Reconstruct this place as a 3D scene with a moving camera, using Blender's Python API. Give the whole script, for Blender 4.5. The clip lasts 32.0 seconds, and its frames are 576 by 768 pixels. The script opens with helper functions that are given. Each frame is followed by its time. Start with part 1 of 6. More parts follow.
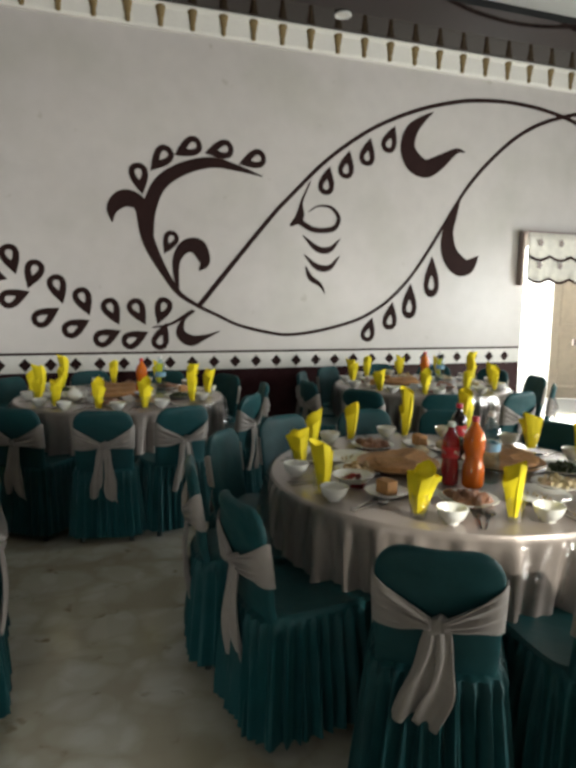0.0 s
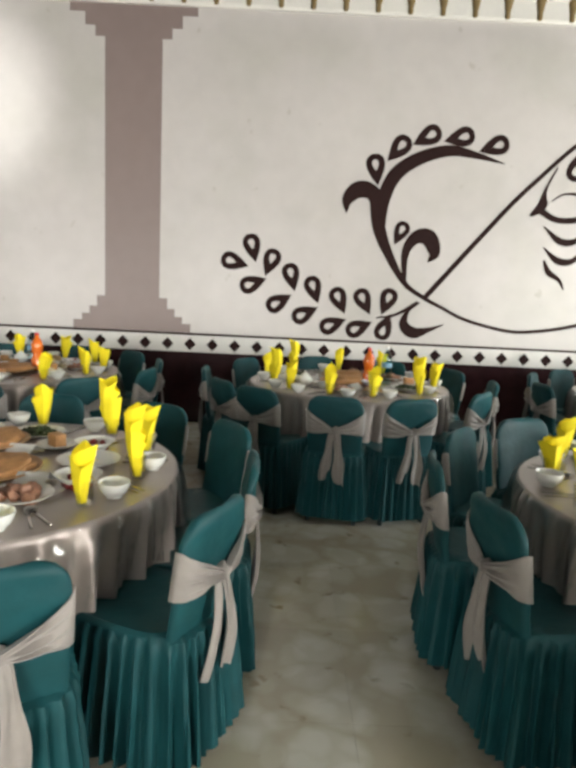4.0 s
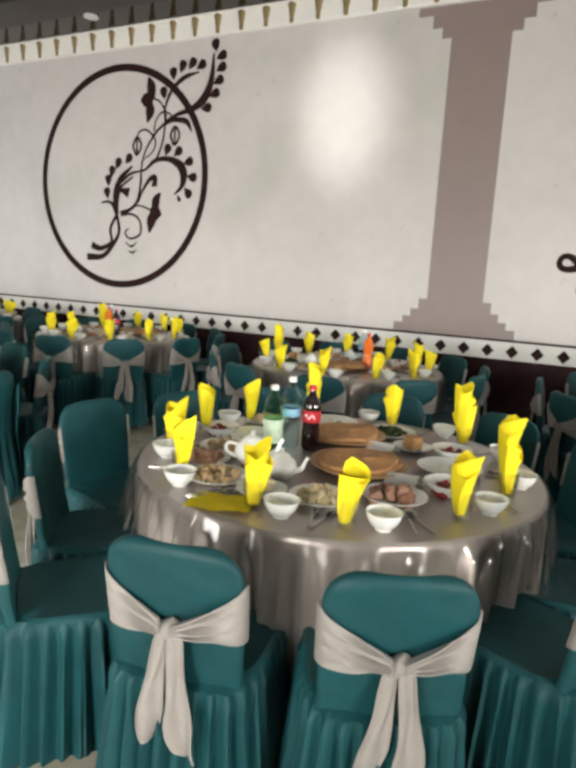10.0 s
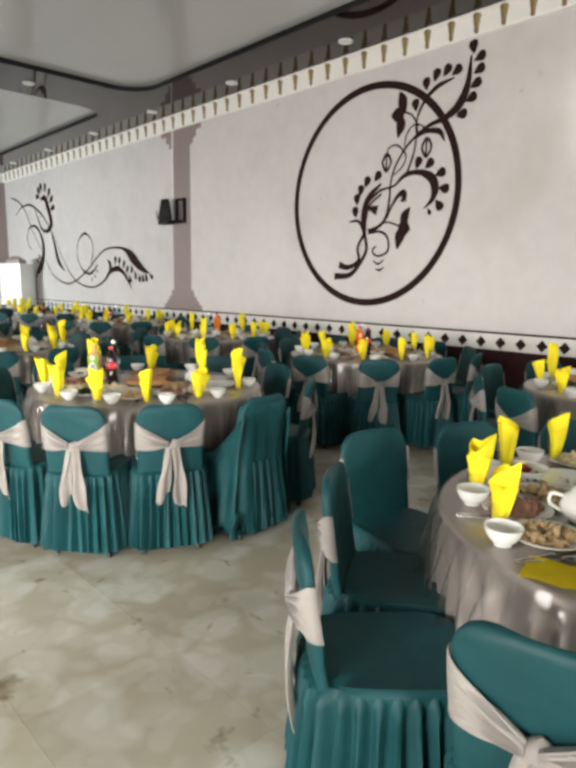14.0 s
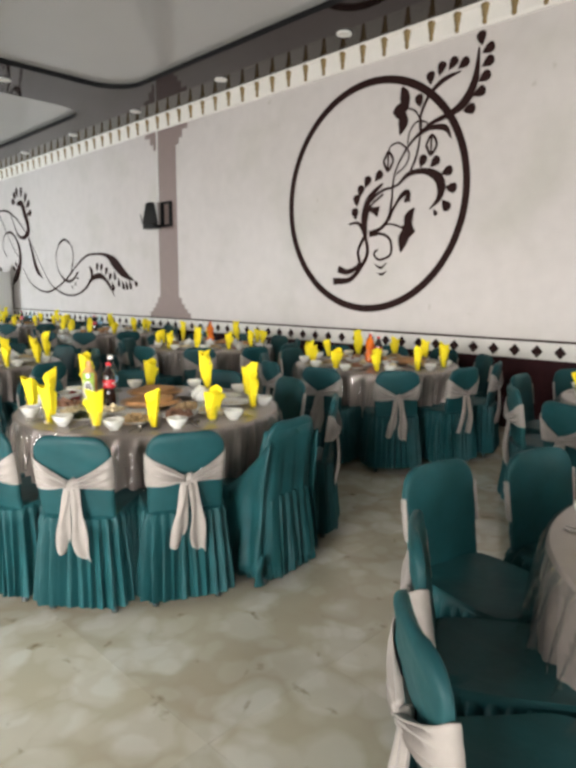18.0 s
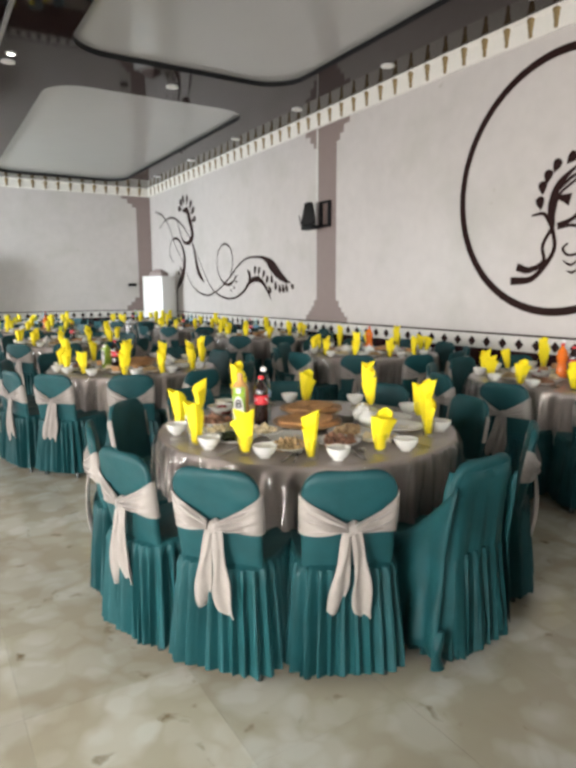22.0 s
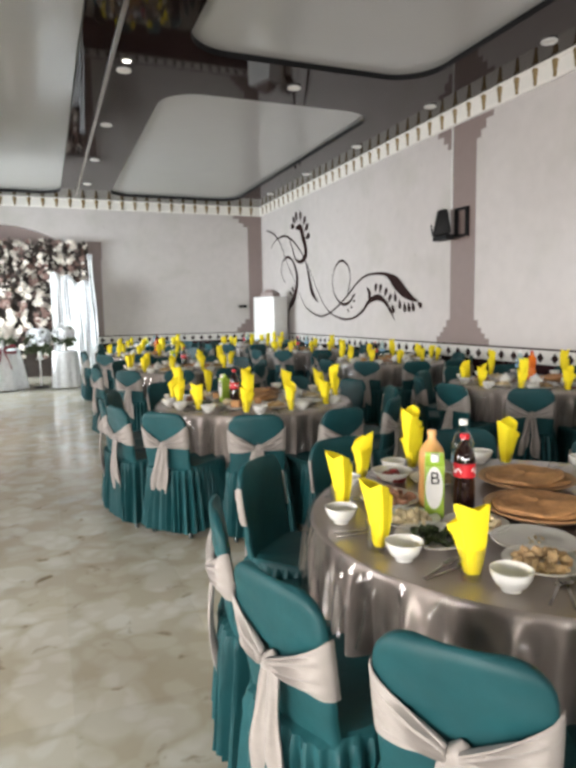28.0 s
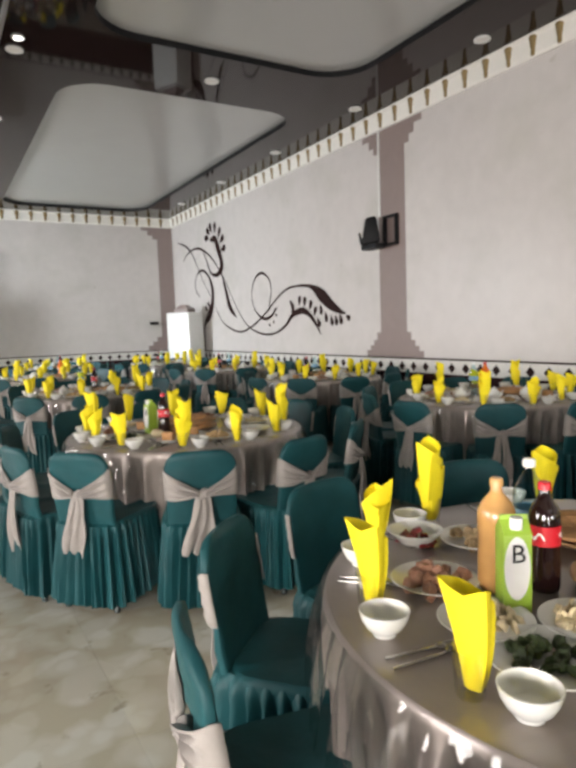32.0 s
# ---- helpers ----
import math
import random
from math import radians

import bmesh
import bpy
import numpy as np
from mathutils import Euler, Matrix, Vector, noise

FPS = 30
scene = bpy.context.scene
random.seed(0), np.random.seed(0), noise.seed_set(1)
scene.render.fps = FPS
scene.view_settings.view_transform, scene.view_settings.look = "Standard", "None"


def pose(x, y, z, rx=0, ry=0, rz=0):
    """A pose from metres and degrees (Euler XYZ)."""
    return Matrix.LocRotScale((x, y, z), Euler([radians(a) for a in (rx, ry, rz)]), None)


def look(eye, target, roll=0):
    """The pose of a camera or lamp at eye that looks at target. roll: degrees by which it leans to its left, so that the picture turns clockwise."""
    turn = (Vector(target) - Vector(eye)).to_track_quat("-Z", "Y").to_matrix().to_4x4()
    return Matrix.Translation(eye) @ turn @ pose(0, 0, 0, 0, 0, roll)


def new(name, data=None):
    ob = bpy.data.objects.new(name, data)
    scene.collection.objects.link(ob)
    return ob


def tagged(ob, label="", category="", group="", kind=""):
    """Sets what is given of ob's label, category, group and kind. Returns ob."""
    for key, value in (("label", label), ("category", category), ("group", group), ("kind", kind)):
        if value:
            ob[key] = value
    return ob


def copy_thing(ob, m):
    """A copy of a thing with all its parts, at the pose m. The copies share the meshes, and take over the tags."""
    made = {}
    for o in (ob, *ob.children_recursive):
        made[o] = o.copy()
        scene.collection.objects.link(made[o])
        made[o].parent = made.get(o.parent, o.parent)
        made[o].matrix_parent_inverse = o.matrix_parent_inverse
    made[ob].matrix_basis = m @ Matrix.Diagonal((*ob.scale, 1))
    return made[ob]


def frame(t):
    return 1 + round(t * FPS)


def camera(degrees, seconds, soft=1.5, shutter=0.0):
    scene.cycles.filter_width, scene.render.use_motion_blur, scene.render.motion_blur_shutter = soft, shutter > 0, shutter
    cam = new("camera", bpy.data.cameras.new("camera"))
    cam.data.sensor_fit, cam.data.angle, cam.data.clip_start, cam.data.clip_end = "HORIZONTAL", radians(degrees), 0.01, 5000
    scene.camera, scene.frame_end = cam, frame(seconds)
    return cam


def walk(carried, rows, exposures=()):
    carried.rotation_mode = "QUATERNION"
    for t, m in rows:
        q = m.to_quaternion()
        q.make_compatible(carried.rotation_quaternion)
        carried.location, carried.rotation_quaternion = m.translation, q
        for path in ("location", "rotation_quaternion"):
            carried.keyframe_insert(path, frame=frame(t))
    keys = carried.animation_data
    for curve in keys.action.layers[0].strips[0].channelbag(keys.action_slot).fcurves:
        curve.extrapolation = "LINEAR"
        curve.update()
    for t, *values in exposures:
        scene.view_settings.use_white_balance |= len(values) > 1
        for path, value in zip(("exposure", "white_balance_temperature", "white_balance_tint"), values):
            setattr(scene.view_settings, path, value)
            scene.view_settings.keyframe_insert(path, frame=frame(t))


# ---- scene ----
import itertools

cam = camera(50.4, 32.0, soft=4.2)
PATH = [
    (0, (-1.788, 1.462, 1.501), (-1.144, 3.337, 1.236), 0.7),
    (0.5, (-1.802, 1.472, 1.497), (-1.232, 3.37, 1.232), 0.7),
    (1, (-1.832, 1.468, 1.501), (-1.33, 3.384, 1.225), 1.2),
    (1.5, (-1.853, 1.471, 1.505), (-1.447, 3.409, 1.225), 1.2),
    (2, (-1.884, 1.475, 1.506), (-1.561, 3.429, 1.224), 1.7),
    (2.5, (-1.912, 1.487, 1.505), (-1.674, 3.45, 1.211), 2.0),
    (3, (-1.942, 1.495, 1.502), (-1.778, 3.465, 1.198), 2.4),
    (3.5, (-1.971, 1.504, 1.5), (-1.881, 3.478, 1.188), 2.6),
    (5.5, (-2.077, 1.536, 1.489), (-2.267, 3.503, 1.177), 3.2),
    (6, (-2.103, 1.542, 1.486), (-2.354, 3.502, 1.172), 3.4),
    (6.5, (-2.125, 1.546, 1.485), (-2.437, 3.496, 1.169), 3.5),
    (7, (-2.149, 1.551, 1.484), (-2.518, 3.49, 1.162), 3.5),
    (7.5, (-2.175, 1.552, 1.482), (-2.604, 3.479, 1.161), 3.4),
    (8, (-2.203, 1.557, 1.478), (-2.7, 3.467, 1.158), 3.1),
    (8.5, (-2.237, 1.559, 1.474), (-2.803, 3.449, 1.151), 3.1),
    (9, (-2.272, 1.56, 1.471), (-2.92, 3.423, 1.14), 3.1),
    (9.5, (-2.309, 1.559, 1.47), (-3.06, 3.379, 1.121), 2.9),
    (10, (-2.345, 1.553, 1.473), (-3.203, 3.326, 1.126), 3.3),
    (10.5, (-2.38, 1.556, 1.47), (-3.34, 3.274, 1.113), 3.1),
    (11, (-2.42, 1.562, 1.469), (-3.471, 3.224, 1.104), 2.7),
    (11.5, (-2.471, 1.572, 1.463), (-3.602, 3.183, 1.108), 2.3),
    (12, (-2.519, 1.58, 1.463), (-3.745, 3.129, 1.151), 1.2),
    (12.5, (-2.586, 1.595, 1.465), (-3.896, 3.073, 1.149), -0.5),
    (13, (-2.633, 1.597, 1.476), (-4.003, 3.023, 1.177), 0.1),
    (13.5, (-2.686, 1.605, 1.48), (-4.092, 2.989, 1.158), 0.3),
    (14, (-2.737, 1.612, 1.48), (-4.176, 2.962, 1.154), 0.8),
    (14.5, (-2.791, 1.614, 1.478), (-4.248, 2.942, 1.14), 1.2),
    (16.5, (-3.073, 1.672, 1.478), (-4.446, 3.094, 1.176), 0.6),
    (17, (-3.121, 1.687, 1.488), (-4.492, 3.115, 1.205), -0.3),
    (17.5, (-3.187, 1.709, 1.486), (-4.563, 3.131, 1.192), 0.1),
    (18, (-3.243, 1.741, 1.478), (-4.637, 3.142, 1.171), 0.2),
    (18.5, (-3.296, 1.781, 1.472), (-4.728, 3.144, 1.17), -0.3),
    (19, (-3.367, 1.832, 1.463), (-4.864, 3.126, 1.173), -0.8),
    (19.5, (-3.443, 1.891, 1.466), (-5.017, 3.1, 1.218), -1.6),
    (20, (-3.503, 1.939, 1.483), (-5.118, 3.095, 1.242), -1.5),
    (20.5, (-3.568, 1.977, 1.49), (-5.217, 3.082, 1.247), -1.1),
    (21, (-3.616, 1.997, 1.492), (-5.288, 3.065, 1.242), -1.0),
    (21.5, (-3.687, 2.022, 1.487), (-5.376, 3.054, 1.203), -1.0),
    (22, (-3.756, 2.037, 1.479), (-5.451, 3.054, 1.179), -0.3),
    (22.5, (-3.845, 2.046, 1.469), (-5.546, 3.059, 1.186), 0.3),
    (23, (-3.938, 2.052, 1.47), (-5.643, 3.064, 1.208), 0.3),
    (23.5, (-4.031, 2.063, 1.482), (-5.737, 3.071, 1.213), -1.6),
    (24, (-4.111, 2.066, 1.489), (-5.84, 3.037, 1.229), -1.2),
    (24.5, (-4.202, 2.076, 1.481), (-5.952, 3.008, 1.217), -1.0),
    (25, (-4.279, 2.087, 1.474), (-6.045, 2.985, 1.202), -0.9),
    (25.5, (-4.364, 2.109, 1.461), (-6.147, 2.978, 1.206), -1.0),
    (26, (-4.45, 2.138, 1.464), (-6.266, 2.943, 1.237), -1.8),
    (26.5, (-4.544, 2.166, 1.478), (-6.384, 2.921, 1.269), -2.8),
    (28.5, (-4.948, 2.229, 1.454), (-6.792, 2.964, 1.213), -0.4),
    (29, (-5.047, 2.23, 1.442), (-6.87, 3.024, 1.223), 0.4),
    (29.5, (-5.168, 2.243, 1.444), (-6.952, 3.12, 1.22), 0.3),
    (30, (-5.252, 2.241, 1.462), (-7.015, 3.16, 1.25), -1.4),
    (30.5, (-5.342, 2.247, 1.465), (-7.081, 3.213, 1.255), -0.7),
    (31, (-5.435, 2.264, 1.452), (-7.158, 3.256, 1.234), -0.9),
    (31.5, (-5.528, 2.286, 1.434), (-7.244, 3.295, 1.239), -1.2),
    (32, (-5.639, 2.315, 1.427), (-7.364, 3.31, 1.246), -2.0),
]
EXPOSURES = [(0.0, 0.06, 6480, 4), (1.0, 0.30, 6480, 4), (2.0, 0.68, 6500, 5), (3.0, 0.90, 6500, 5), (9.0, 0.86, 6500, 5), (14.0, 0.86, 6520, 7), (20.0, 0.89, 6560, 8), (26.0, 0.84, 6540, 9), (32.0, 0.79, 6640, 10)]
walk(cam, [(t, look(eye, target, roll)) for t, eye, target, roll in PATH], EXPOSURES)

# ---- plan, in metres ----
WALL_N, WALL_S, WALL_E, WALL_W = 8.03, -1.9, 6.4, -21.45
CEIL = 4.40
CORNICE = 4.165
DOOR_X0, DOOR_X1, DOOR_H = 3.66, 5.10, 2.25
rng = random.Random(7)

# ---- world and light ----
world = bpy.data.worlds.new("sky")
scene.world = world
world.use_nodes = True
wn = world.node_tree.nodes
sky = wn.new("ShaderNodeTexSky")
sky.sky_type = "NISHITA"
sky.sun_disc = False
sky.sun_elevation = radians(27)
sky.sun_rotation = radians(155)
world.node_tree.links.new(sky.outputs[0], wn["Background"].inputs[0])
wn["Background"].inputs[1].default_value = 0.072

sun_data = bpy.data.lights.new("sun", "SUN")
sun_data.energy, sun_data.angle, sun_data.color = 5.0, radians(0.6), (1.0, 0.93, 0.82)
sun = new("sun", sun_data)
sun.matrix_world = look((7.7, -14.05, 10.27), (-0.2, 3.0, 0.7))


def window_lamp(name, place, target, wide, high, power, colour):
    """Daylight that comes in through a window opening."""
    d = bpy.data.lights.new(name, "AREA")
    d.shape, d.size, d.size_y, d.energy, d.color = "RECTANGLE", wide, high, power, colour
    o = new(name, d)
    o.matrix_world = look(place, target)
    return o


DAY = (1.0, 0.955, 0.915)
# unseen windows; the one at x -3.3 is added to brighten the floor nearby
SOUTH_WINDOWS = [(-18.6, 216, (0.89, 0.955, 1.0), -0.4), (-13.4, 72, (1.0, 0.945, 0.93), 0.2), (-8.0, 51, (1.0, 0.945, 0.925), 0.4), (-3.3, 112, DAY, -2.4)]
for wx, watt, hue, aim in SOUTH_WINDOWS:
    # lamps stand low and nearly level so the back rows stay darker
    lift = 1.1 if wx < -16 else 0.0
    window_lamp("window_light", (wx, WALL_S + 0.02, 1.3 + lift), (wx + aim, 1.6, 0.42 + lift), 2.2, 1.5, watt, hue).data.spread = radians(115)
window_lamp("window_light", (WALL_E - 0.02, 3.6, 1.5), (0, 3.8, 1.3), 2.1, 1.3, 252, (0.98, 0.985, 0.99))
window_lamp("window_light", (4.9, WALL_S + 0.02, 1.35), (0.4, 2.0, 0.6), 2.1, 1.0, 192, DAY).data.spread = radians(130)
window_lamp("door_light", (4.38, WALL_N + 0.18, 1.1), (3.6, 4, 0.9), 1.4, 2.1, 84, DAY)

# added spot lamp in the south wall throws the glint onto the north wall
glint_data = bpy.data.lights.new("wall_glint_spot", "SPOT")
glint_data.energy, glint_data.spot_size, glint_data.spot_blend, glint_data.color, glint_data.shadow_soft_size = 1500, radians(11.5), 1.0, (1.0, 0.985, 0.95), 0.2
glint = new("wall_glint_spot", glint_data)
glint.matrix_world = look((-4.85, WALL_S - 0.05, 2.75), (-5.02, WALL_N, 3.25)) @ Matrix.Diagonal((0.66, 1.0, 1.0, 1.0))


# ---- materials ----
def mat(name, colour, rough=0.6, metal=0.0, scale=20.0, vary=0.12, bump=0.0, bump_scale=200.0, coat=0.0, spec=0.5, sheen=0.0, rand=0.0, coat_rough=0.08):
    """A surface with a base colour, broken up at two scales, and a fine relief."""
    m = bpy.data.materials.new(name)
    m.use_nodes = True
    n, l = m.node_tree.nodes, m.node_tree.links
    b = n["Principled BSDF"]
    b.inputs["Roughness"].default_value = rough
    b.inputs["Metallic"].default_value = metal
    b.inputs["Specular IOR Level"].default_value = spec
    b.inputs["Coat Weight"].default_value = coat
    b.inputs["Coat Roughness"].default_value = coat_rough
    b.inputs["Sheen Weight"].default_value = sheen
    tc = n.new("ShaderNodeTexCoord")
    big, fine = n.new("ShaderNodeTexNoise"), n.new("ShaderNodeTexNoise")
    big.inputs["Scale"].default_value, fine.inputs["Scale"].default_value = scale * 0.12, scale
    big.inputs["Detail"].default_value, fine.inputs["Detail"].default_value = 3, 5
    add = n.new("ShaderNodeMath")
    add.operation = "ADD"
    for t, k in ((big, 0), (fine, 1)):
        l.new(tc.outputs["Object"], t.inputs["Vector"])
        l.new(t.outputs["Fac"], add.inputs[k])
    ramp = n.new("ShaderNodeMapRange")
    ramp.inputs["From Min"].default_value, ramp.inputs["From Max"].default_value = 0.6, 1.4
    ramp.inputs["To Min"].default_value, ramp.inputs["To Max"].default_value = 1 - vary, 1 + vary
    l.new(add.outputs[0], ramp.inputs["Value"])
    hsv = n.new("ShaderNodeHueSaturation")
    hsv.inputs["Color"].default_value = (*colour, 1)
    value = ramp.outputs[0]
    if rand:
        info = n.new("ShaderNodeObjectInfo")
        spread = n.new("ShaderNodeMapRange")
        spread.inputs["To Min"].default_value, spread.inputs["To Max"].default_value = 1 - rand, 1 + rand
        l.new(info.outputs["Random"], spread.inputs["Value"])
        times = n.new("ShaderNodeMath")
        times.operation = "MULTIPLY"
        l.new(value, times.inputs[0])
        l.new(spread.outputs[0], times.inputs[1])
        value = times.outputs[0]
    l.new(value, hsv.inputs["Value"])
    l.new(hsv.outputs[0], b.inputs["Base Color"])
    if bump:
        relief = n.new("ShaderNodeTexNoise")
        relief.inputs["Scale"].default_value = bump_scale
        relief.inputs["Detail"].default_value = 4
        l.new(tc.outputs["Object"], relief.inputs["Vector"])
        bm_ = n.new("ShaderNodeBump")
        bm_.inputs["Strength"].default_value = bump
        bm_.inputs["Distance"].default_value = 0.01
        l.new(relief.outputs["Fac"], bm_.inputs["Height"])
        l.new(bm_.outputs[0], b.inputs["Normal"])
        if coat:
            l.new(bm_.outputs[0], b.inputs["Coat Normal"])
    return m


def marble():
    """Polished stone: pale rounded pebbles of many sizes in a browner ground, with a few dark flecks."""
    m = mat("floor_marble", (0.36, 0.345, 0.275), 0.22, spec=0.5)
    n, l = m.node_tree.nodes, m.node_tree.links
    b = n["Principled BSDF"]
    geo, info = n.new("ShaderNodeNewGeometry"), n.new("ShaderNodeObjectInfo")
    warp, mixv = n.new("ShaderNodeTexNoise"), n.new("ShaderNodeVectorMath")
    warp.inputs["Scale"].default_value, warp.inputs["Detail"].default_value = 3.5, 3
    l.new(geo.outputs["Position"], warp.inputs["Vector"])
    mixv.operation = "MULTIPLY_ADD"
    mixv.inputs[1].default_value = (0.22, 0.22, 0.0)
    l.new(warp.outputs["Color"], mixv.inputs[0])
    l.new(geo.outputs["Position"], mixv.inputs[2])

    def ramp(source, stops):
        c = n.new("ShaderNodeValToRGB")
        for e, (p, col) in zip(c.color_ramp.elements, stops):
            e.position, e.color = p, (*col, 1)
        l.new(source, c.inputs[0])
        return c.outputs[0]

    def times(a, b_, fac=1.0):
        x = n.new("ShaderNodeMix")
        x.data_type, x.blend_type = "RGBA", "MULTIPLY"
        x.inputs["Factor"].default_value = fac
        l.new(a, x.inputs["A"])
        l.new(b_, x.inputs["B"])
        return x.outputs["Result"]
    layers = []
    for size, lo, hi in ((4.2, 0.40, 0.58), (8.5, 0.36, 0.56)):
        v = n.new("ShaderNodeTexVoronoi")
        v.inputs["Scale"].default_value = size
        l.new(mixv.outputs[0], v.inputs["Vector"])
        layers.append(ramp(v.outputs["Distance"], ((lo, (1, 1, 1)), (hi, (0.85, 0.812, 0.74)))))
    cloud, fleck = n.new("ShaderNodeTexNoise"), n.new("ShaderNodeTexNoise")
    cloud.inputs["Scale"].default_value, cloud.inputs["Detail"].default_value = 1.6, 5
    fleck.inputs["Scale"].default_value, fleck.inputs["Detail"].default_value = 7.0, 7
    for t in (cloud, fleck):
        l.new(mixv.outputs[0], t.inputs["Vector"])
    tone = ramp(cloud.outputs["Fac"], ((0.35, (0.50, 0.485, 0.425)), (0.62, (0.58, 0.585, 0.525))))
    dark = ramp(fleck.outputs["Fac"], ((0.27, (0.45, 0.38, 0.28)), (0.37, (1, 1, 1))))
    col = times(times(times(tone, layers[0]), layers[1], 0.6), dark)
    hsv, spread = n.new("ShaderNodeHueSaturation"), n.new("ShaderNodeMapRange")
    spread.inputs["To Min"].default_value, spread.inputs["To Max"].default_value = 0.93, 1.07
    l.new(info.outputs["Random"], spread.inputs["Value"])
    l.new(spread.outputs[0], hsv.inputs["Value"])
    l.new(col, hsv.inputs["Color"])
    l.new(hsv.outputs[0], b.inputs["Base Color"])
    rr = n.new("ShaderNodeMapRange")
    rr.inputs["To Min"].default_value, rr.inputs["To Max"].default_value = 0.08, 0.26
    l.new(fleck.outputs["Fac"], rr.inputs["Value"])
    l.new(rr.outputs[0], b.inputs["Roughness"])
    return m


def clear(name, tint=(1, 1, 1), gloss=0.12, rough=0.03):
    """Clear glass or plastic: it lets light through and shines at its edges."""
    m = bpy.data.materials.new(name)
    m.use_nodes = True
    n, l = m.node_tree.nodes, m.node_tree.links
    n.remove(n["Principled BSDF"])
    tr, gl, fr, mx = n.new("ShaderNodeBsdfTransparent"), n.new("ShaderNodeBsdfGlossy"), n.new("ShaderNodeLayerWeight"), n.new("ShaderNodeMixShader")
    tr.inputs[0].default_value = (*tint, 1)
    gl.inputs["Roughness"].default_value = rough
    fr.inputs["Blend"].default_value = 0.18
    l.new(fr.outputs["Facing"], mx.inputs[0])
    l.new(tr.outputs[0], mx.inputs[1])
    l.new(gl.outputs[0], mx.inputs[2])
    l.new(mx.outputs[0], n["Material Output"].inputs["Surface"])
    return m


def glow(name, colour, strength):
    m = bpy.data.materials.new(name)
    m.use_nodes = True
    b = m.node_tree.nodes["Principled BSDF"]
    b.inputs["Base Color"].default_value = (*colour, 1)
    b.inputs["Emission Color"].default_value = (*colour, 1)
    b.inputs["Emission Strength"].default_value = strength
    return m


M_WALL = mat("wall_paint", (0.585, 0.549, 0.53), 0.36, scale=6, vary=0.06, bump=0.02, bump_scale=40, spec=0.5)
def specks(m, scale, lo, hi, dark):
    """Scattered small stains over a painted surface."""
    n, l = m.node_tree.nodes, m.node_tree.links
    b = n["Principled BSDF"]
    base = b.inputs["Base Color"].links[0].from_socket
    geo, spot, rng_, mix = n.new("ShaderNodeNewGeometry"), n.new("ShaderNodeTexNoise"), n.new("ShaderNodeMapRange"), n.new("ShaderNodeMix")
    spot.inputs["Scale"].default_value, spot.inputs["Detail"].default_value = scale, 2
    rng_.inputs["From Min"].default_value, rng_.inputs["From Max"].default_value = lo, hi
    mix.data_type, mix.blend_type = "RGBA", "MULTIPLY"
    mix.inputs["B"].default_value = (*dark, 1)
    l.new(geo.outputs["Position"], spot.inputs["Vector"])
    l.new(spot.outputs["Fac"], rng_.inputs["Value"])
    l.new(rng_.outputs[0], mix.inputs["Factor"])
    l.new(base, mix.inputs["A"])
    l.new(mix.outputs["Result"], b.inputs["Base Color"])


specks(M_WALL, 5.5, 0.72, 0.78, (0.86, 0.85, 0.82))
specks(M_WALL, 1.1, 0.50, 0.80, (0.86, 0.88, 0.84))
# grey for the unseen walls, darkened to cut bounced fill light
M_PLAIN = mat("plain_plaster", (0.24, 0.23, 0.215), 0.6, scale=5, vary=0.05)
M_DADO = mat("dado_tile", (0.035, 0.014, 0.016), 0.16, scale=8, vary=0.3, spec=0.5)
M_BORDER = mat("border_tile_white", (0.72, 0.70, 0.66), 0.25, scale=30, vary=0.05)
M_DARK = mat("mural_paint_brown", (0.026, 0.012, 0.011), 0.6, scale=30, vary=0.2, spec=0.08)
M_MAUVE = mat("pillar_paint_mauve", (0.26, 0.20, 0.187), 0.36, scale=7, vary=0.06, bump=0.05, bump_scale=40)
M_CEIL = mat("ceiling_stretch_brown", (0.018, 0.011, 0.010), 0.045, scale=2, vary=0.1, spec=0.17)
M_CEIL.node_tree.nodes["Principled BSDF"].inputs["Specular Tint"].default_value = (0.80, 0.68, 0.64, 1)
M_PANEL = mat("ceiling_stretch_white", (0.45, 0.452, 0.438), 0.16, scale=2, vary=0.02, spec=0.5)
M_CORNICE = mat("cornice_plaster", (0.80, 0.775, 0.725), 0.5, scale=30, vary=0.04)
M_GOLD = mat("gold_paint", (0.25, 0.175, 0.075), 0.5, metal=0.3, scale=60, vary=0.3, bump=0.3, bump_scale=120)
M_FLOOR = marble()
M_TEAL = mat("chair_cover_teal", (0.0095, 0.060, 0.068), 0.5, scale=9, vary=0.3, bump=0.6, bump_scale=8, spec=0.24, sheen=0.04, rand=0.12)
M_TEAL.node_tree.nodes["Principled BSDF"].inputs["Sheen Tint"].default_value = (0.2, 0.8, 0.85, 1)
M_SASH = mat("sash_beige", (0.29, 0.262, 0.244), 0.62, scale=20, vary=0.12, bump=0.35, bump_scale=35, sheen=0.15)
M_CLOTH = mat("tablecloth_taupe", (0.32, 0.276, 0.256), 0.40, metal=0.4, scale=8, vary=0.12, bump=0.3, bump_scale=12, coat=0.5, coat_rough=0.07)
M_NAPKIN = mat("napkin_yellow", (0.90, 0.74, 0.012), 0.75, scale=25, vary=0.07, bump=0.1, bump_scale=90)
M_CHINA = mat("white_china", (0.78, 0.78, 0.75), 0.12, scale=20, vary=0.03, spec=0.55)
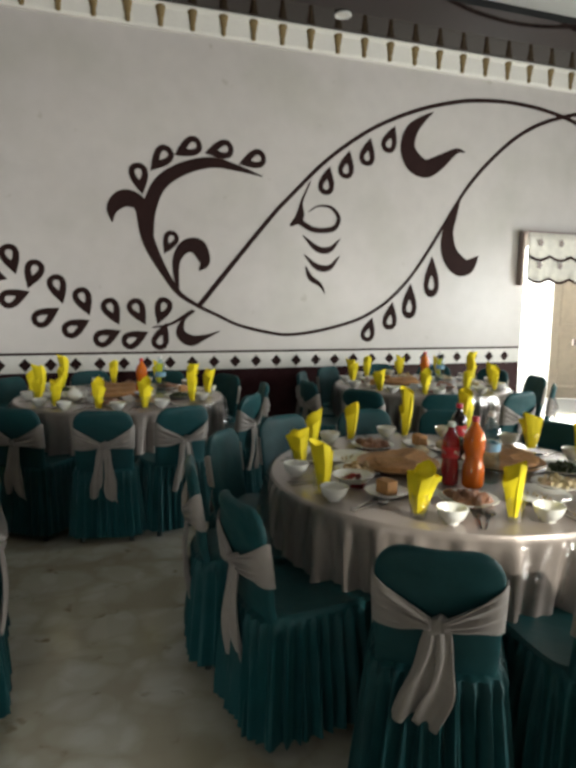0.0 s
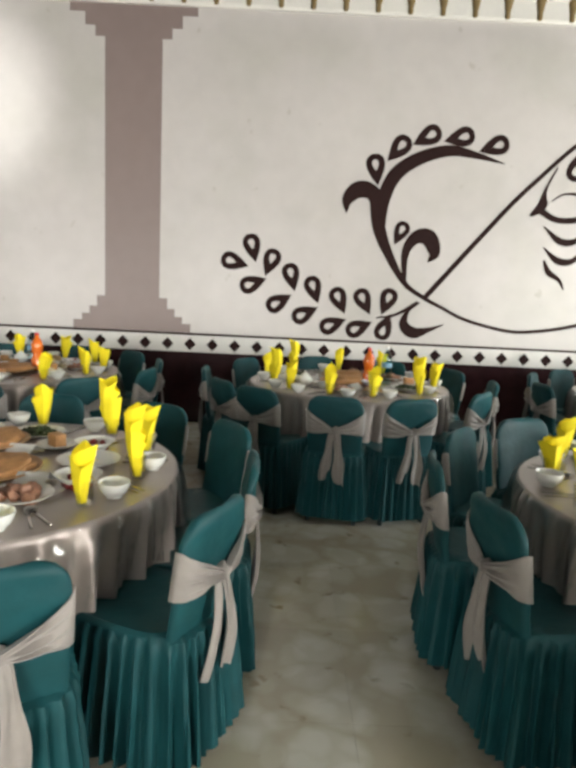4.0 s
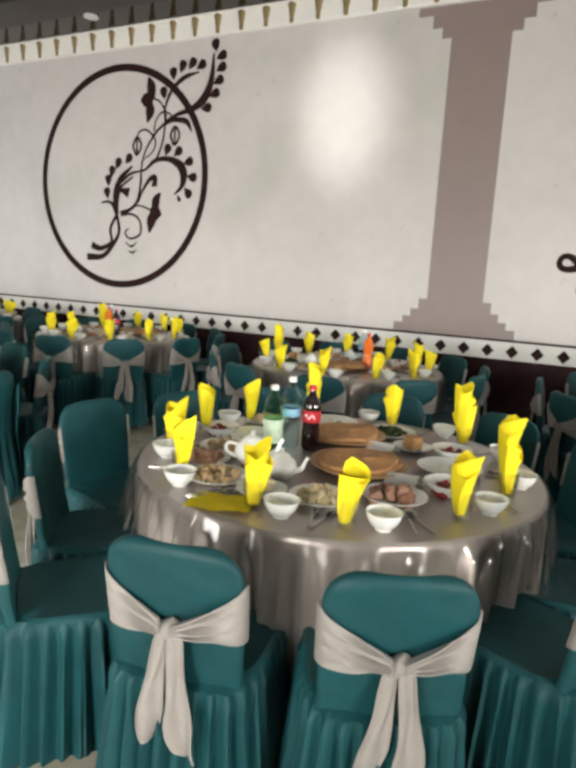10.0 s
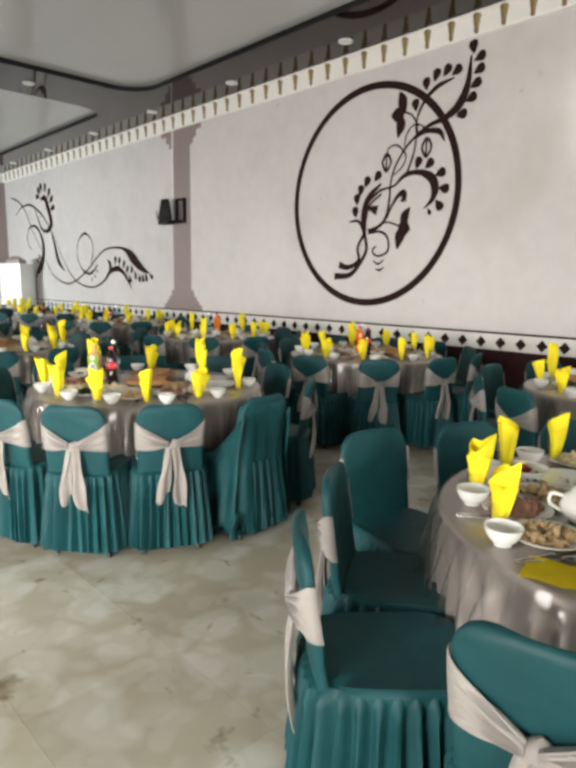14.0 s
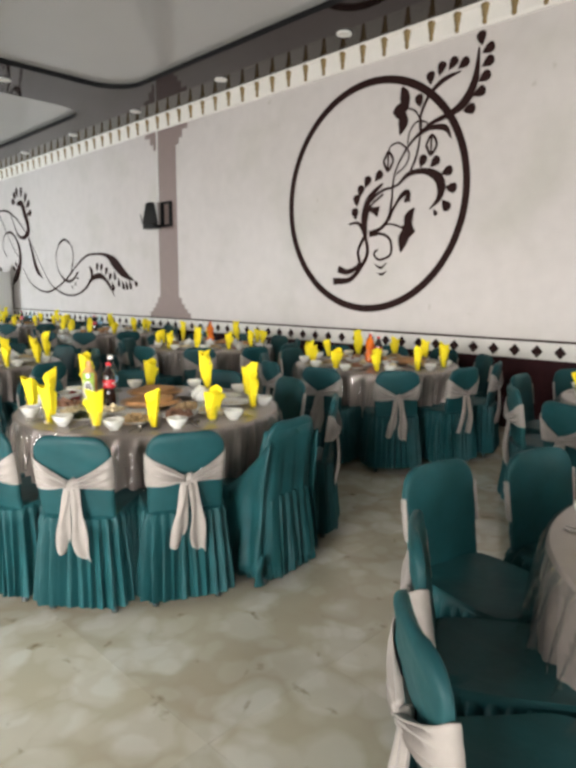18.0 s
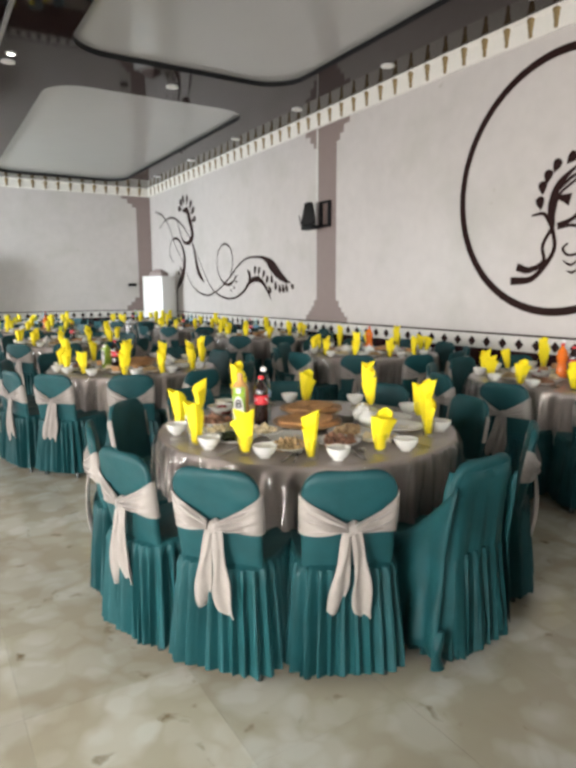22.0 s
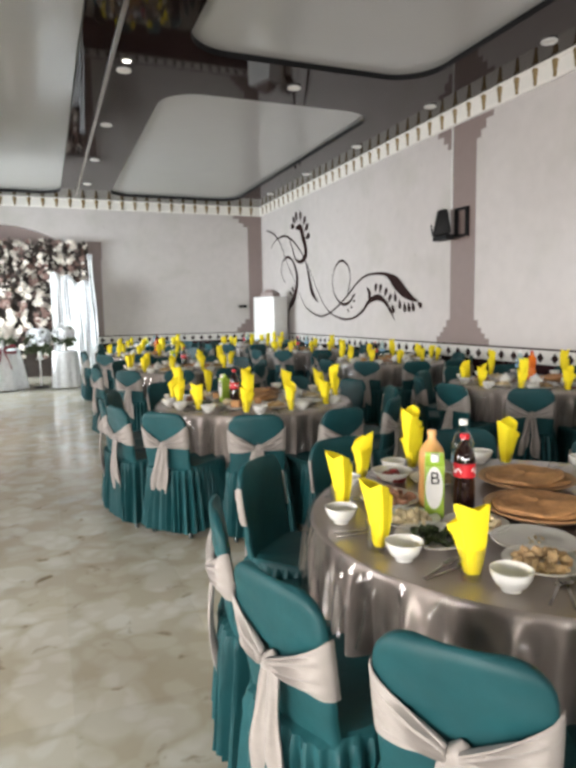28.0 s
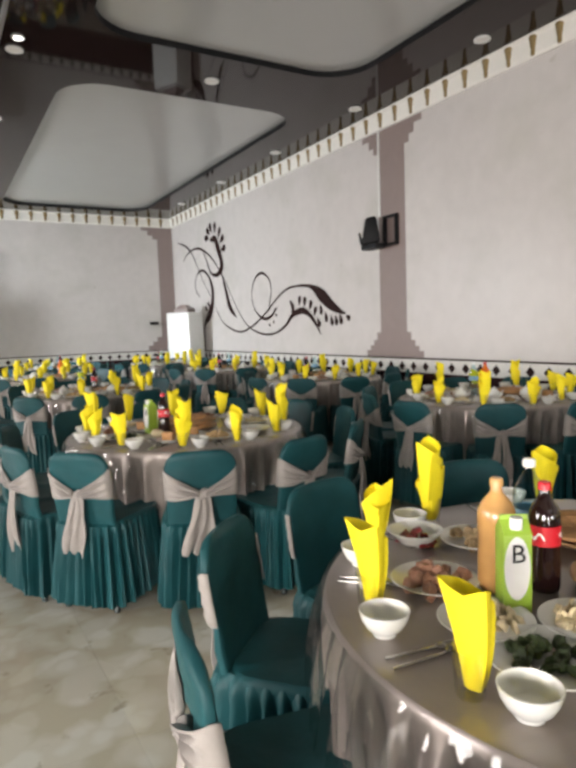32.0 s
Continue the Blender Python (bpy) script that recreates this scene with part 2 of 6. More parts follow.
M_STEEL = mat("steel", (0.42, 0.40, 0.38), 0.22, metal=1.0, scale=40, vary=0.1)
M_BLACK = mat("black_plastic", (0.008, 0.008, 0.009), 0.5, scale=40, vary=0.2, spec=0.2)
M_FOOT = mat("chair_leg_metal", (0.05, 0.06, 0.06), 0.35, metal=0.6, scale=40, vary=0.2)
M_WHITE = mat("white_enamel", (0.74, 0.74, 0.72), 0.35, scale=20, vary=0.04)
M_BREAD = mat("bread_crust", (0.47, 0.245, 0.10), 0.7, scale=45, vary=0.35, bump=0.5, bump_scale=60, rand=0.12)
M_BASKET = mat("wooden_dish", (0.42, 0.235, 0.11), 0.5, scale=50, vary=0.2, rand=0.1)
M_FOOD = mat("food_mixed", (0.43, 0.30, 0.16), 0.6, scale=60, vary=0.5, bump=0.7, bump_scale=90, rand=0.3)
M_PALE = mat("food_pale", (0.62, 0.52, 0.33), 0.6, scale=60, vary=0.25, bump=0.5, bump_scale=80, rand=0.15)
M_RED = mat("food_red", (0.22, 0.012, 0.014), 0.3, scale=60, vary=0.3, bump=0.6, bump_scale=80)
M_GREEN = mat("food_green", (0.03, 0.05, 0.012), 0.5, scale=60, vary=0.5, bump=0.8, bump_scale=80)
M_COLA = mat("cola", (0.012, 0.004, 0.004), 0.08, scale=40, vary=0.1, coat=0.6)
M_ORANGE = mat("orange_soda", (0.75, 0.16, 0.012), 0.10, scale=10, vary=0.06, coat=0.6)
M_REDSODA = mat("red_soda", (0.32, 0.008, 0.015), 0.10, scale=10, vary=0.06, coat=0.6)
M_LABEL_RED = mat("label_red", (0.55, 0.014, 0.025), 0.35, scale=40, vary=0.08)
M_LABEL_BLUE = mat("label_blue", (0.22, 0.42, 0.60), 0.35, scale=40, vary=0.2)
M_JUICE = mat("juice_green", (0.34, 0.52, 0.06), 0.35, scale=18, vary=0.25)
M_JUICE_ORANGE = mat("juice_orange", (0.62, 0.34, 0.12), 0.2, scale=20, vary=0.15, coat=0.4)
M_GLASS = clear("clear_glass", (0.97, 0.97, 0.95))
M_WATER = clear("water_bottle_plastic", (0.80, 0.93, 0.95))
M_PAPER = mat("white_paper", (0.80, 0.79, 0.77), 0.8, scale=40, vary=0.04)
M_VALANCE = mat("valance_brocade", (0.74, 0.71, 0.64), 0.6, scale=14, vary=0.2, bump=0.3, bump_scale=40)
M_LACE = mat("white_tulle", (0.84, 0.87, 0.90), 0.7, scale=14, vary=0.16, bump=0.9, bump_scale=9)
M_FLOWER = mat("silk_flowers", (0.72, 0.66, 0.58), 0.7, scale=40, vary=0.3)
M_CRIMSON = mat("crimson_ribbon", (0.20, 0.012, 0.025), 0.5, scale=30, vary=0.2)
M_BLOSSOM = mat("brown_pink_blossom", (0.20, 0.12, 0.10), 0.7, scale=40, vary=0.4)
M_FILM = clear("clear_plastic_film", (0.985, 0.98, 0.97), rough=0.06)
M_LEAF = mat("dark_foliage", (0.030, 0.020, 0.015), 0.7, scale=40, vary=0.5)
M_LAMP = glow("lamp_lens", (0.70, 0.68, 0.64), 0.036)
M_DAYLIGHT = glow("daylight_glow", (1.0, 1.0, 0.98), 2.6)


# ---- mesh helpers ----
def finish(bm, smooth=True, angle=40):
    me = bpy.data.meshes.new("m")
    bmesh.ops.recalc_face_normals(bm, faces=bm.faces)
    if smooth:
        for f in bm.faces:
            f.smooth = True
        for e in bm.edges:
            if len(e.link_faces) == 2 and e.calc_face_angle(0) > radians(angle):
                e.smooth = False
    bm.to_mesh(me)
    bm.free()
    return me


def part(name, bm, material, parent=None, label="", smooth=True):
    """Link a bmesh as one mesh object, under a thing or a part."""
    me = finish(bm, smooth)
    me.name = name
    me.materials.append(material)
    o = new(name, me)
    if parent is not None:
        o.parent = parent
    if label:
        o["label"] = label
    return o


def thing(name, label, category, place=None, group="", kind=""):
    o = new(name)
    o.empty_display_size = 0.1
    if place is not None:
        o.matrix_basis = place
    return tagged(o, label, category, group, kind)


def box(x0, x1, y0, y1, z0, z1, bevel=0.0, bm=None):
    bm = bm or bmesh.new()
    r = bmesh.ops.create_cube(bm, size=1.0)
    for v in r["verts"]:
        v.co = Vector(((x0 + x1) / 2 + v.co.x * (x1 - x0), (y0 + y1) / 2 + v.co.y * (y1 - y0), (z0 + z1) / 2 + v.co.z * (z1 - z0)))
    if bevel:
        es = list({e for v in r["verts"] for e in v.link_edges})
        bmesh.ops.bevel(bm, geom=es, offset=bevel, segments=2, affect="EDGES", profile=0.6)
    return bm


def lathe(profile, n=20, bm=None, shift=(0, 0, 0)):
    """Turn a profile of (radius, height) round the z axis."""
    bm = bm or bmesh.new()
    rings = []
    for r, z in profile:
        if r < 1e-5:
            rings.append([bm.verts.new((shift[0], shift[1], shift[2] + z))])
        else:
            rings.append([bm.verts.new((shift[0] + r * math.cos(2 * math.pi * k / n), shift[1] + r * math.sin(2 * math.pi * k / n), shift[2] + z)) for k in range(n)])
    for a, b in zip(rings, rings[1:]):
        for k in range(n):
            j = (k + 1) % n
            if len(a) == 1 and len(b) > 1:
                bm.faces.new((a[0], b[k], b[j]))
            elif len(b) == 1 and len(a) > 1:
                bm.faces.new((a[k], a[j], b[0]))
            elif len(a) > 1:
                bm.faces.new((a[k], a[j], b[j], b[k]))
    return bm


def grid(rows, close=False, bm=None):
    """Faces over rows of points; close: each row is a ring."""
    bm = bm or bmesh.new()
    vs = [[bm.verts.new(p) for p in row] for row in rows]
    for a, b in zip(vs, vs[1:]):
        n = len(a)
        for k in range(n if close else n - 1):
            j = (k + 1) % n
            bm.faces.new((a[k], a[j], b[j], b[k]))
    return bm, vs


def smooth_path(ctrl, steps=8):
    """A Catmull-Rom curve through control tuples of any length."""
    c = [np.array(p, float) for p in ctrl]
    c = [2 * c[0] - c[1]] + c + [2 * c[-1] - c[-2]]
    out = []
    for a, b, d, e in zip(c, c[1:], c[2:], c[3:]):
        for k in range(steps):
            t = k / steps
            out.append(0.5 * (2 * b + (d - a) * t + (2 * a - 5 * b + 4 * d - e) * t * t + (3 * b - a - 3 * d + e) * t ** 3))
    out.append(c[-2])
    return out


# ---- paint on the long wall: strokes of (x, z, width) and drops ----
PROUD, SHIFT_X = 0.004, 0.0
LAYER = itertools.count()


def stroke(parent, *ctrl, name="stroke"):
    pts = smooth_path(ctrl)
    y = WALL_N - PROUD - 0.0003 * (next(LAYER) % 12)
    left, right = [], []
    for k, p in enumerate(pts):
        p = p + (SHIFT_X, 0, 0)
        d = (pts[min(k + 1, len(pts) - 1)] - pts[max(k - 1, 0)])[:2]
        d = d / (np.linalg.norm(d) + 1e-9)
        w = max(p[2], 0.004) / 2
        left.append((p[0] - d[1] * w, y, p[1] + d[0] * w))
        right.append((p[0] + d[1] * w, y, p[1] - d[0] * w))
    bm = bmesh.new()
    a, b = [bm.verts.new(v) for v in left], [bm.verts.new(v) for v in right]
    for k in range(len(a) - 1):
        bm.faces.new((a[k], b[k], b[k + 1], a[k + 1]))
    for f in bm.faces:
        if f.normal.y > 0:
            f.normal_flip()
    return flat_part(name, bm, parent)


def flat_part(name, bm, parent, material=None):
    bm.normal_update()
    for f in bm.faces:
        if f.normal.y > 0:
            f.normal_flip()
    me = bpy.data.meshes.new(name)
    bm.to_mesh(me)
    bm.free()
    me.materials.append(material or M_DARK)
    o = new(name, me)
    o.parent = parent
    return o


def drop(parent, x, z, turn, size=0.30, open_=True, wide=0.84):
    """A teardrop with its point towards turn (degrees from +x, anticlockwise), open in the middle or filled."""
    y = WALL_N - PROUD
    bm = bmesh.new()
    n = 22
    ca, sa = math.cos(radians(turn)), math.sin(radians(turn))

    def ring(s, off):
        out = []
        for k in range(n):
            t = 2 * math.pi * k / n
            u = s * 0.5 * math.cos(t) + off
            v = s * 0.5 * wide * math.sin(t) * math.sin(t / 2) ** 1.3
            out.append(bm.verts.new((x + SHIFT_X + u * ca - v * sa, y, z + u * sa + v * ca)))
        return out

    outer = ring(size, 0)
    if open_:
        inner = ring(size * 0.36, -0.14 * size)
        for k in range(n):
            bm.faces.new((outer[k], outer[(k + 1) % n], inner[(k + 1) % n], inner[k]))
    else:
        bm.faces.new(outer)
    return flat_part("leaf", bm, parent)


def swirl_mural():
    m = thing("swirl_mural", "dark brown scrolling swirl with open leaves painted on white wall", "mural")
    stroke(m, (-0.56, 1.44, 0.055), (-0.08, 2.03, 0.05), (0.28, 2.46, 0.046), (0.51, 2.7, 0.044), (0.79, 2.98, 0.043), (1.08, 3.22, 0.043), (1.44, 3.46, 0.044), (1.81, 3.64, 0.045), (2.19, 3.78, 0.046), (2.58, 3.88, 0.048), (2.85, 3.92, 0.048), (3.2, 3.945, 0.045), (3.57, 3.935, 0.046), (3.95, 3.89, 0.046), (4.31, 3.81, 0.05), (4.7, 3.68, 0.05))
    stroke(m, (-1.15, 2.45, 0.10), (-1.08, 2.14, 0.13), (-0.95, 1.86, 0.09), (-0.77, 1.59, 0.055), (-0.56, 1.45, 0.04), (-0.37, 1.36, 0.034), (-0.1, 1.24, 0.034), (0.3, 1.15, 0.035), (0.53, 1.14, 0.035), (0.83, 1.18, 0.036), (1.13, 1.25, 0.037), (1.38, 1.335, 0.037), (1.63, 1.475, 0.037), (1.82, 1.63, 0.037), (2.01, 1.83, 0.037), (2.2, 2.09, 0.037), (2.39, 2.38, 0.039), (2.58, 2.68, 0.04), (2.77, 2.95, 0.044), (3.04, 3.24, 0.046), (3.38, 3.53, 0.046), (3.73, 3.73, 0.048), (4.13, 3.87, 0.048), (4.6, 3.98, 0.05))
    stroke(m, (-1.08, 2.14, 0.12), (-1.06, 2.42, 0.14), (-0.95, 2.68, 0.14), (-0.72, 2.85, 0.13), (-0.42, 2.94, 0.11), (-0.15, 2.91, 0.07), (0.15, 2.84, 0.01))
    stroke(m, (-1.43, 2.28, 0.01), (-1.42, 2.42, 0.12), (-1.31, 2.52, 0.17), (-1.16, 2.48, 0.15), (-1.09, 2.28, 0.12), (-1.06, 2.12, 0.08))
    stroke(m, (-0.55, 1.82, 0.01), (-0.49, 1.92, 0.12), (-0.56, 2.07, 0.17), (-0.70, 2.06, 0.13), (-0.79, 1.90, 0.08), (-0.78, 1.62, 0.04))
    stroke(m, (-0.60, 1.40, 0.02), (-0.72, 1.30, 0.04), (-0.75, 1.16, 0.10), (-0.64, 1.08, 0.12), (-0.48, 1.12, 0.05), (-0.33, 1.18, 0.01))
    stroke(m, (-0.62, 1.40, 0.035), (-0.85, 1.26, 0.03), (-1.05, 1.22, 0.015))
    for x, z, a in ((-2.56, 1.73, -15), (-2.38, 1.88, -75), (-2.19, 1.74, -110), (-2.36, 1.52, 22), (-1.96, 1.60, -75), (-2.08, 1.34, 32), (-1.72, 1.48, -70), (-1.80, 1.23, 28), (-1.445, 1.38, -65), (-1.50, 1.13, 24), (-1.185, 1.38, -62), (-1.22, 1.11, 26), (-0.945, 1.39, -110), (-0.95, 1.13, 70)):
        drop(m, x, z, a, 0.30)
    for x, z, a in ((-1.15, 2.72, -80), (-0.94, 2.93, -130), (-0.66, 3.06, -150), (-0.33, 3.07, -165), (0.03, 3.0, -160)):
        drop(m, x, z, a, 0.32)
    drop(m, -0.86, 2.10, -115, 0.26)
    for x, z, a in ((0.90, 2.855, 79), (1.137, 3.047, 79), (1.394, 3.207, 80), (1.675, 3.372, 71)):
        drop(m, x, z, a, 0.32)
    for x, z, a, tall, wide in ((2.29, 1.83, 91, 0.50, 0.60), (2.0, 1.535, 89, 0.43, 0.66), (1.749, 1.356, 83, 0.34, 0.78), (1.47, 1.194, 74, 0.30, 0.84)):
        drop(m, x, z, a, tall, True, wide)
    stroke(m, (2.22, 3.72, 0.01), (2.09, 3.63, 0.075), (1.95, 3.49, 0.15), (1.9, 3.3, 0.19), (1.99, 3.14, 0.235), (2.15, 3.08, 0.21), (2.32, 3.16, 0.17), (2.48, 3.27, 0.097), (2.58, 3.32, 0.055), (2.68, 3.31, 0.01))
    stroke(m, (2.64, 2.79, 0.027), (2.56, 2.58, 0.1), (2.49, 2.36, 0.155), (2.52, 2.13, 0.22), (2.65, 1.98, 0.245), (2.78, 1.96, 0.2), (2.87, 2.02, 0.116), (2.94, 2.1, 0.01))
    stroke(m, (0.70, 2.83, 0.015), (0.60, 2.60, 0.03), (0.58, 2.44, 0.10), (0.47, 2.34, 0.03))
    stroke(m, (0.56, 2.40, 0.07), (0.75, 2.31, 0.06), (0.98, 2.33, 0.06), (1.05, 2.45, 0.05), (0.96, 2.56, 0.035), (0.80, 2.57, 0.02), (0.68, 2.50, 0.01))
    stroke(m, (0.62, 2.24, 0.01), (0.80, 2.10, 0.07), (0.95, 2.10, 0.06), (1.07, 2.22, 0.01))
    stroke(m, (0.64, 2.03, 0.01), (0.80, 1.90, 0.07), (0.95, 1.90, 0.06), (1.07, 2.03, 0.01))
    stroke(m, (0.66, 1.90, 0.02), (0.72, 1.78, 0.06), (0.84, 1.70, 0.04), (0.90, 1.60, 0.01))


def circle_mural():
    global PROUD
    m = thing("circle_mural", "dark brown painted ring with a flowering vine on white wall", "mural")
    cx, cz, r = -8.100, 2.595, 1.362
    bm = bmesh.new()
    y = WALL_N - PROUD
    a = [[bm.verts.new((cx + q * 0.987 * math.cos(2 * math.pi * k / 96), y, cz + q * math.sin(2 * math.pi * k / 96))) for k in range(96)] for q in (r + 0.042, r - 0.048)]
    for k in range(96):
        bm.faces.new((a[0][k], a[0][(k + 1) % 96], a[1][(k + 1) % 96], a[1][k]))
    flat_part("ring", bm, m)
    y_over = 0.002
    PROUD += y_over
    # the two moth-shaped flowers and their stems
    stroke(m, (-7.64, 3.80, 0.0313), (-7.60, 3.70, 0.133), (-7.59, 3.59, 0.117), (-7.61, 3.51, 0.0783), (-7.61, 3.40, 0.14), (-7.65, 3.27, 0.0204))
    stroke(m, (-7.76, 3.54, 0.0204), (-7.68, 3.54, 0.173), (-7.58, 3.53, 0.0783))
    stroke(m, (-7.55, 3.55, 0.0232), (-7.45, 3.50, 0.0232), (-7.37, 3.38, 0.0232), (-7.36, 3.27, 0.0232))
    stroke(m, (-7.42, 2.42, 0.0251), (-7.49, 2.32, 0.125), (-7.51, 2.20, 0.094), (-7.56, 2.07, 0.149), (-7.59, 1.92, 0.0219))
    stroke(m, (-7.58, 2.22, 0.0423), (-7.49, 2.17, 0.204), (-7.40, 2.15, 0.0204))
    stroke(m, (-7.93, 2.20, 0.0313), (-7.80, 2.26, 0.0232), (-7.67, 2.24, 0.0232), (-7.55, 2.19, 0.0232))
    # main vines and hooks
    stroke(m, (-8.08, 2.54, 0.0348), (-7.90, 2.66, 0.0348), (-7.68, 2.70, 0.029), (-7.51, 2.81, 0.058), (-7.30, 2.82, 0.0696), (-7.13, 2.74, 0.11), (-7.07, 2.62, 0.11), (-7.10, 2.49, 0.0638), (-7.21, 2.39, 0.0151))
    stroke(m, (-8.07, 2.16, 0.0638), (-7.89, 2.22, 0.0464), (-7.78, 2.34, 0.0406), (-7.74, 2.54, 0.0325), (-7.73, 2.73, 0.0255), (-7.68, 2.91, 0.0255), (-7.54, 3.11, 0.0313), (-7.40, 3.23, 0.0383), (-7.22, 3.33, 0.0464), (-6.98, 3.39, 0.0754), (-6.81, 3.49, 0.11), (-6.71, 3.69, 0.0812), (-6.68, 3.99, 0.0197))
    stroke(m, (-7.51, 2.79, 0.0325), (-7.41, 3.01, 0.029), (-7.37, 3.23, 0.0255), (-7.38, 3.39, 0.0255), (-7.33, 3.54, 0.0383), (-7.23, 3.67, 0.0522), (-7.08, 3.76, 0.058), (-6.88, 3.80, 0.0174))
    stroke(m, (-7.54, 3.15, 0.0174), (-7.51, 3.29, 0.0209), (-7.41, 3.38, 0.0232), (-7.28, 3.34, 0.0209), (-7.26, 3.25, 0.0139))
    stroke(m, (-7.82, 3.08, 0.0209), (-7.77, 3.17, 0.0209), (-7.65, 3.18, 0.0232), (-7.52, 3.06, 0.0232), (-7.55, 2.93, 0.0209), (-7.69, 2.83, 0.0174))
    stroke(m, (-7.38, 3.23, 0.029), (-7.24, 3.28, 0.0534), (-7.05, 3.25, 0.0673), (-6.97, 3.13, 0.0139))
    stroke(m, (-7.78, 2.30, 0.0325), (-7.71, 2.44, 0.0325), (-7.61, 2.57, 0.0557), (-7.52, 2.60, 0.0789), (-7.49, 2.49, 0.0186))
    stroke(m, (-8.07, 2.14, 0.0394), (-7.88, 2.15, 0.0325), (-7.75, 2.07, 0.0325), (-7.74, 1.90, 0.0325), (-7.90, 1.84, 0.029), (-7.99, 1.91, 0.0255), (-7.93, 1.97, 0.0209))
    stroke(m, (-7.98, 1.79, 0.0116), (-7.88, 1.74, 0.0302), (-7.79, 1.80, 0.0116))
    stroke(m, (-7.93, 1.68, 0.0116), (-7.86, 1.66, 0.0302), (-7.79, 1.70, 0.0116))
    # the thick stem and the foot
    stroke(m, (-8.13, 2.15, 0.058), (-8.15, 2.37, 0.104), (-8.08, 2.59, 0.0812), (-7.88, 2.75, 0.0302))
    stroke(m, (-8.12, 2.30, 0.0313), (-8.06, 2.49, 0.0302), (-7.87, 2.62, 0.0302))
    stroke(m, (-8.13, 2.46, 0.0313), (-8.04, 2.45, 0.0626), (-7.93, 2.42, 0.133))
    stroke(m, (-8.40, 2.30, 0.0232), (-8.24, 2.30, 0.0406), (-8.13, 2.15, 0.058))
    stroke(m, (-8.13, 2.15, 0.0464), (-8.24, 1.96, 0.0418), (-8.22, 1.79, 0.0487), (-8.40, 1.70, 0.0696), (-8.57, 1.74, 0.0928))
    stroke(m, (-8.13, 2.15, 0.0464), (-8.09, 1.93, 0.0487), (-8.19, 1.76, 0.058), (-8.37, 1.60, 0.0696), (-8.65, 1.58, 0.0928))
    for x, z in ((-7.81, 3.00), (-7.22, 3.10)):
        stroke(m, (x - 0.07, z, 0.03), (x, z + 0.10, 0.035), (x + 0.07, z, 0.03), (x, z - 0.11, 0.035), (x - 0.07, z, 0.03))
        stroke(m, (x, z + 0.09, 0.025), (x, z - 0.09, 0.025))
    for x, z, a in ((-8.30, 2.42, -80), (-8.28, 2.58, -85), (-8.22, 2.69, -100), (-8.12, 2.79, -115), (-7.95, 2.84, -135), (-7.33, 2.93, -110), (-7.17, 2.90, -140), (-7.01, 2.78, -165), (-6.95, 2.60, 170), (-7.01, 2.42, 130), (-6.58, 3.95, 200), (-6.58, 3.82, 205), (-6.61, 3.68, 205), (-6.66, 3.54, 200), (-6.77, 3.39, 185), (-6.66, 4.07, -80), (-7.26, 3.81, -85), (-7.13, 3.88, -110), (-6.99, 3.90, -130), (-6.86, 3.87, -150), (-7.40, 3.60, -80)):
        drop(m, x, z, a, 0.155, False, 1.0)
    drop(m, -7.14, 2.35, 120, 0.09, False, 0.8)
    drop(m, -7.54, 2.53, 90, 0.08, False, 0.9)
    PROUD -= y_over


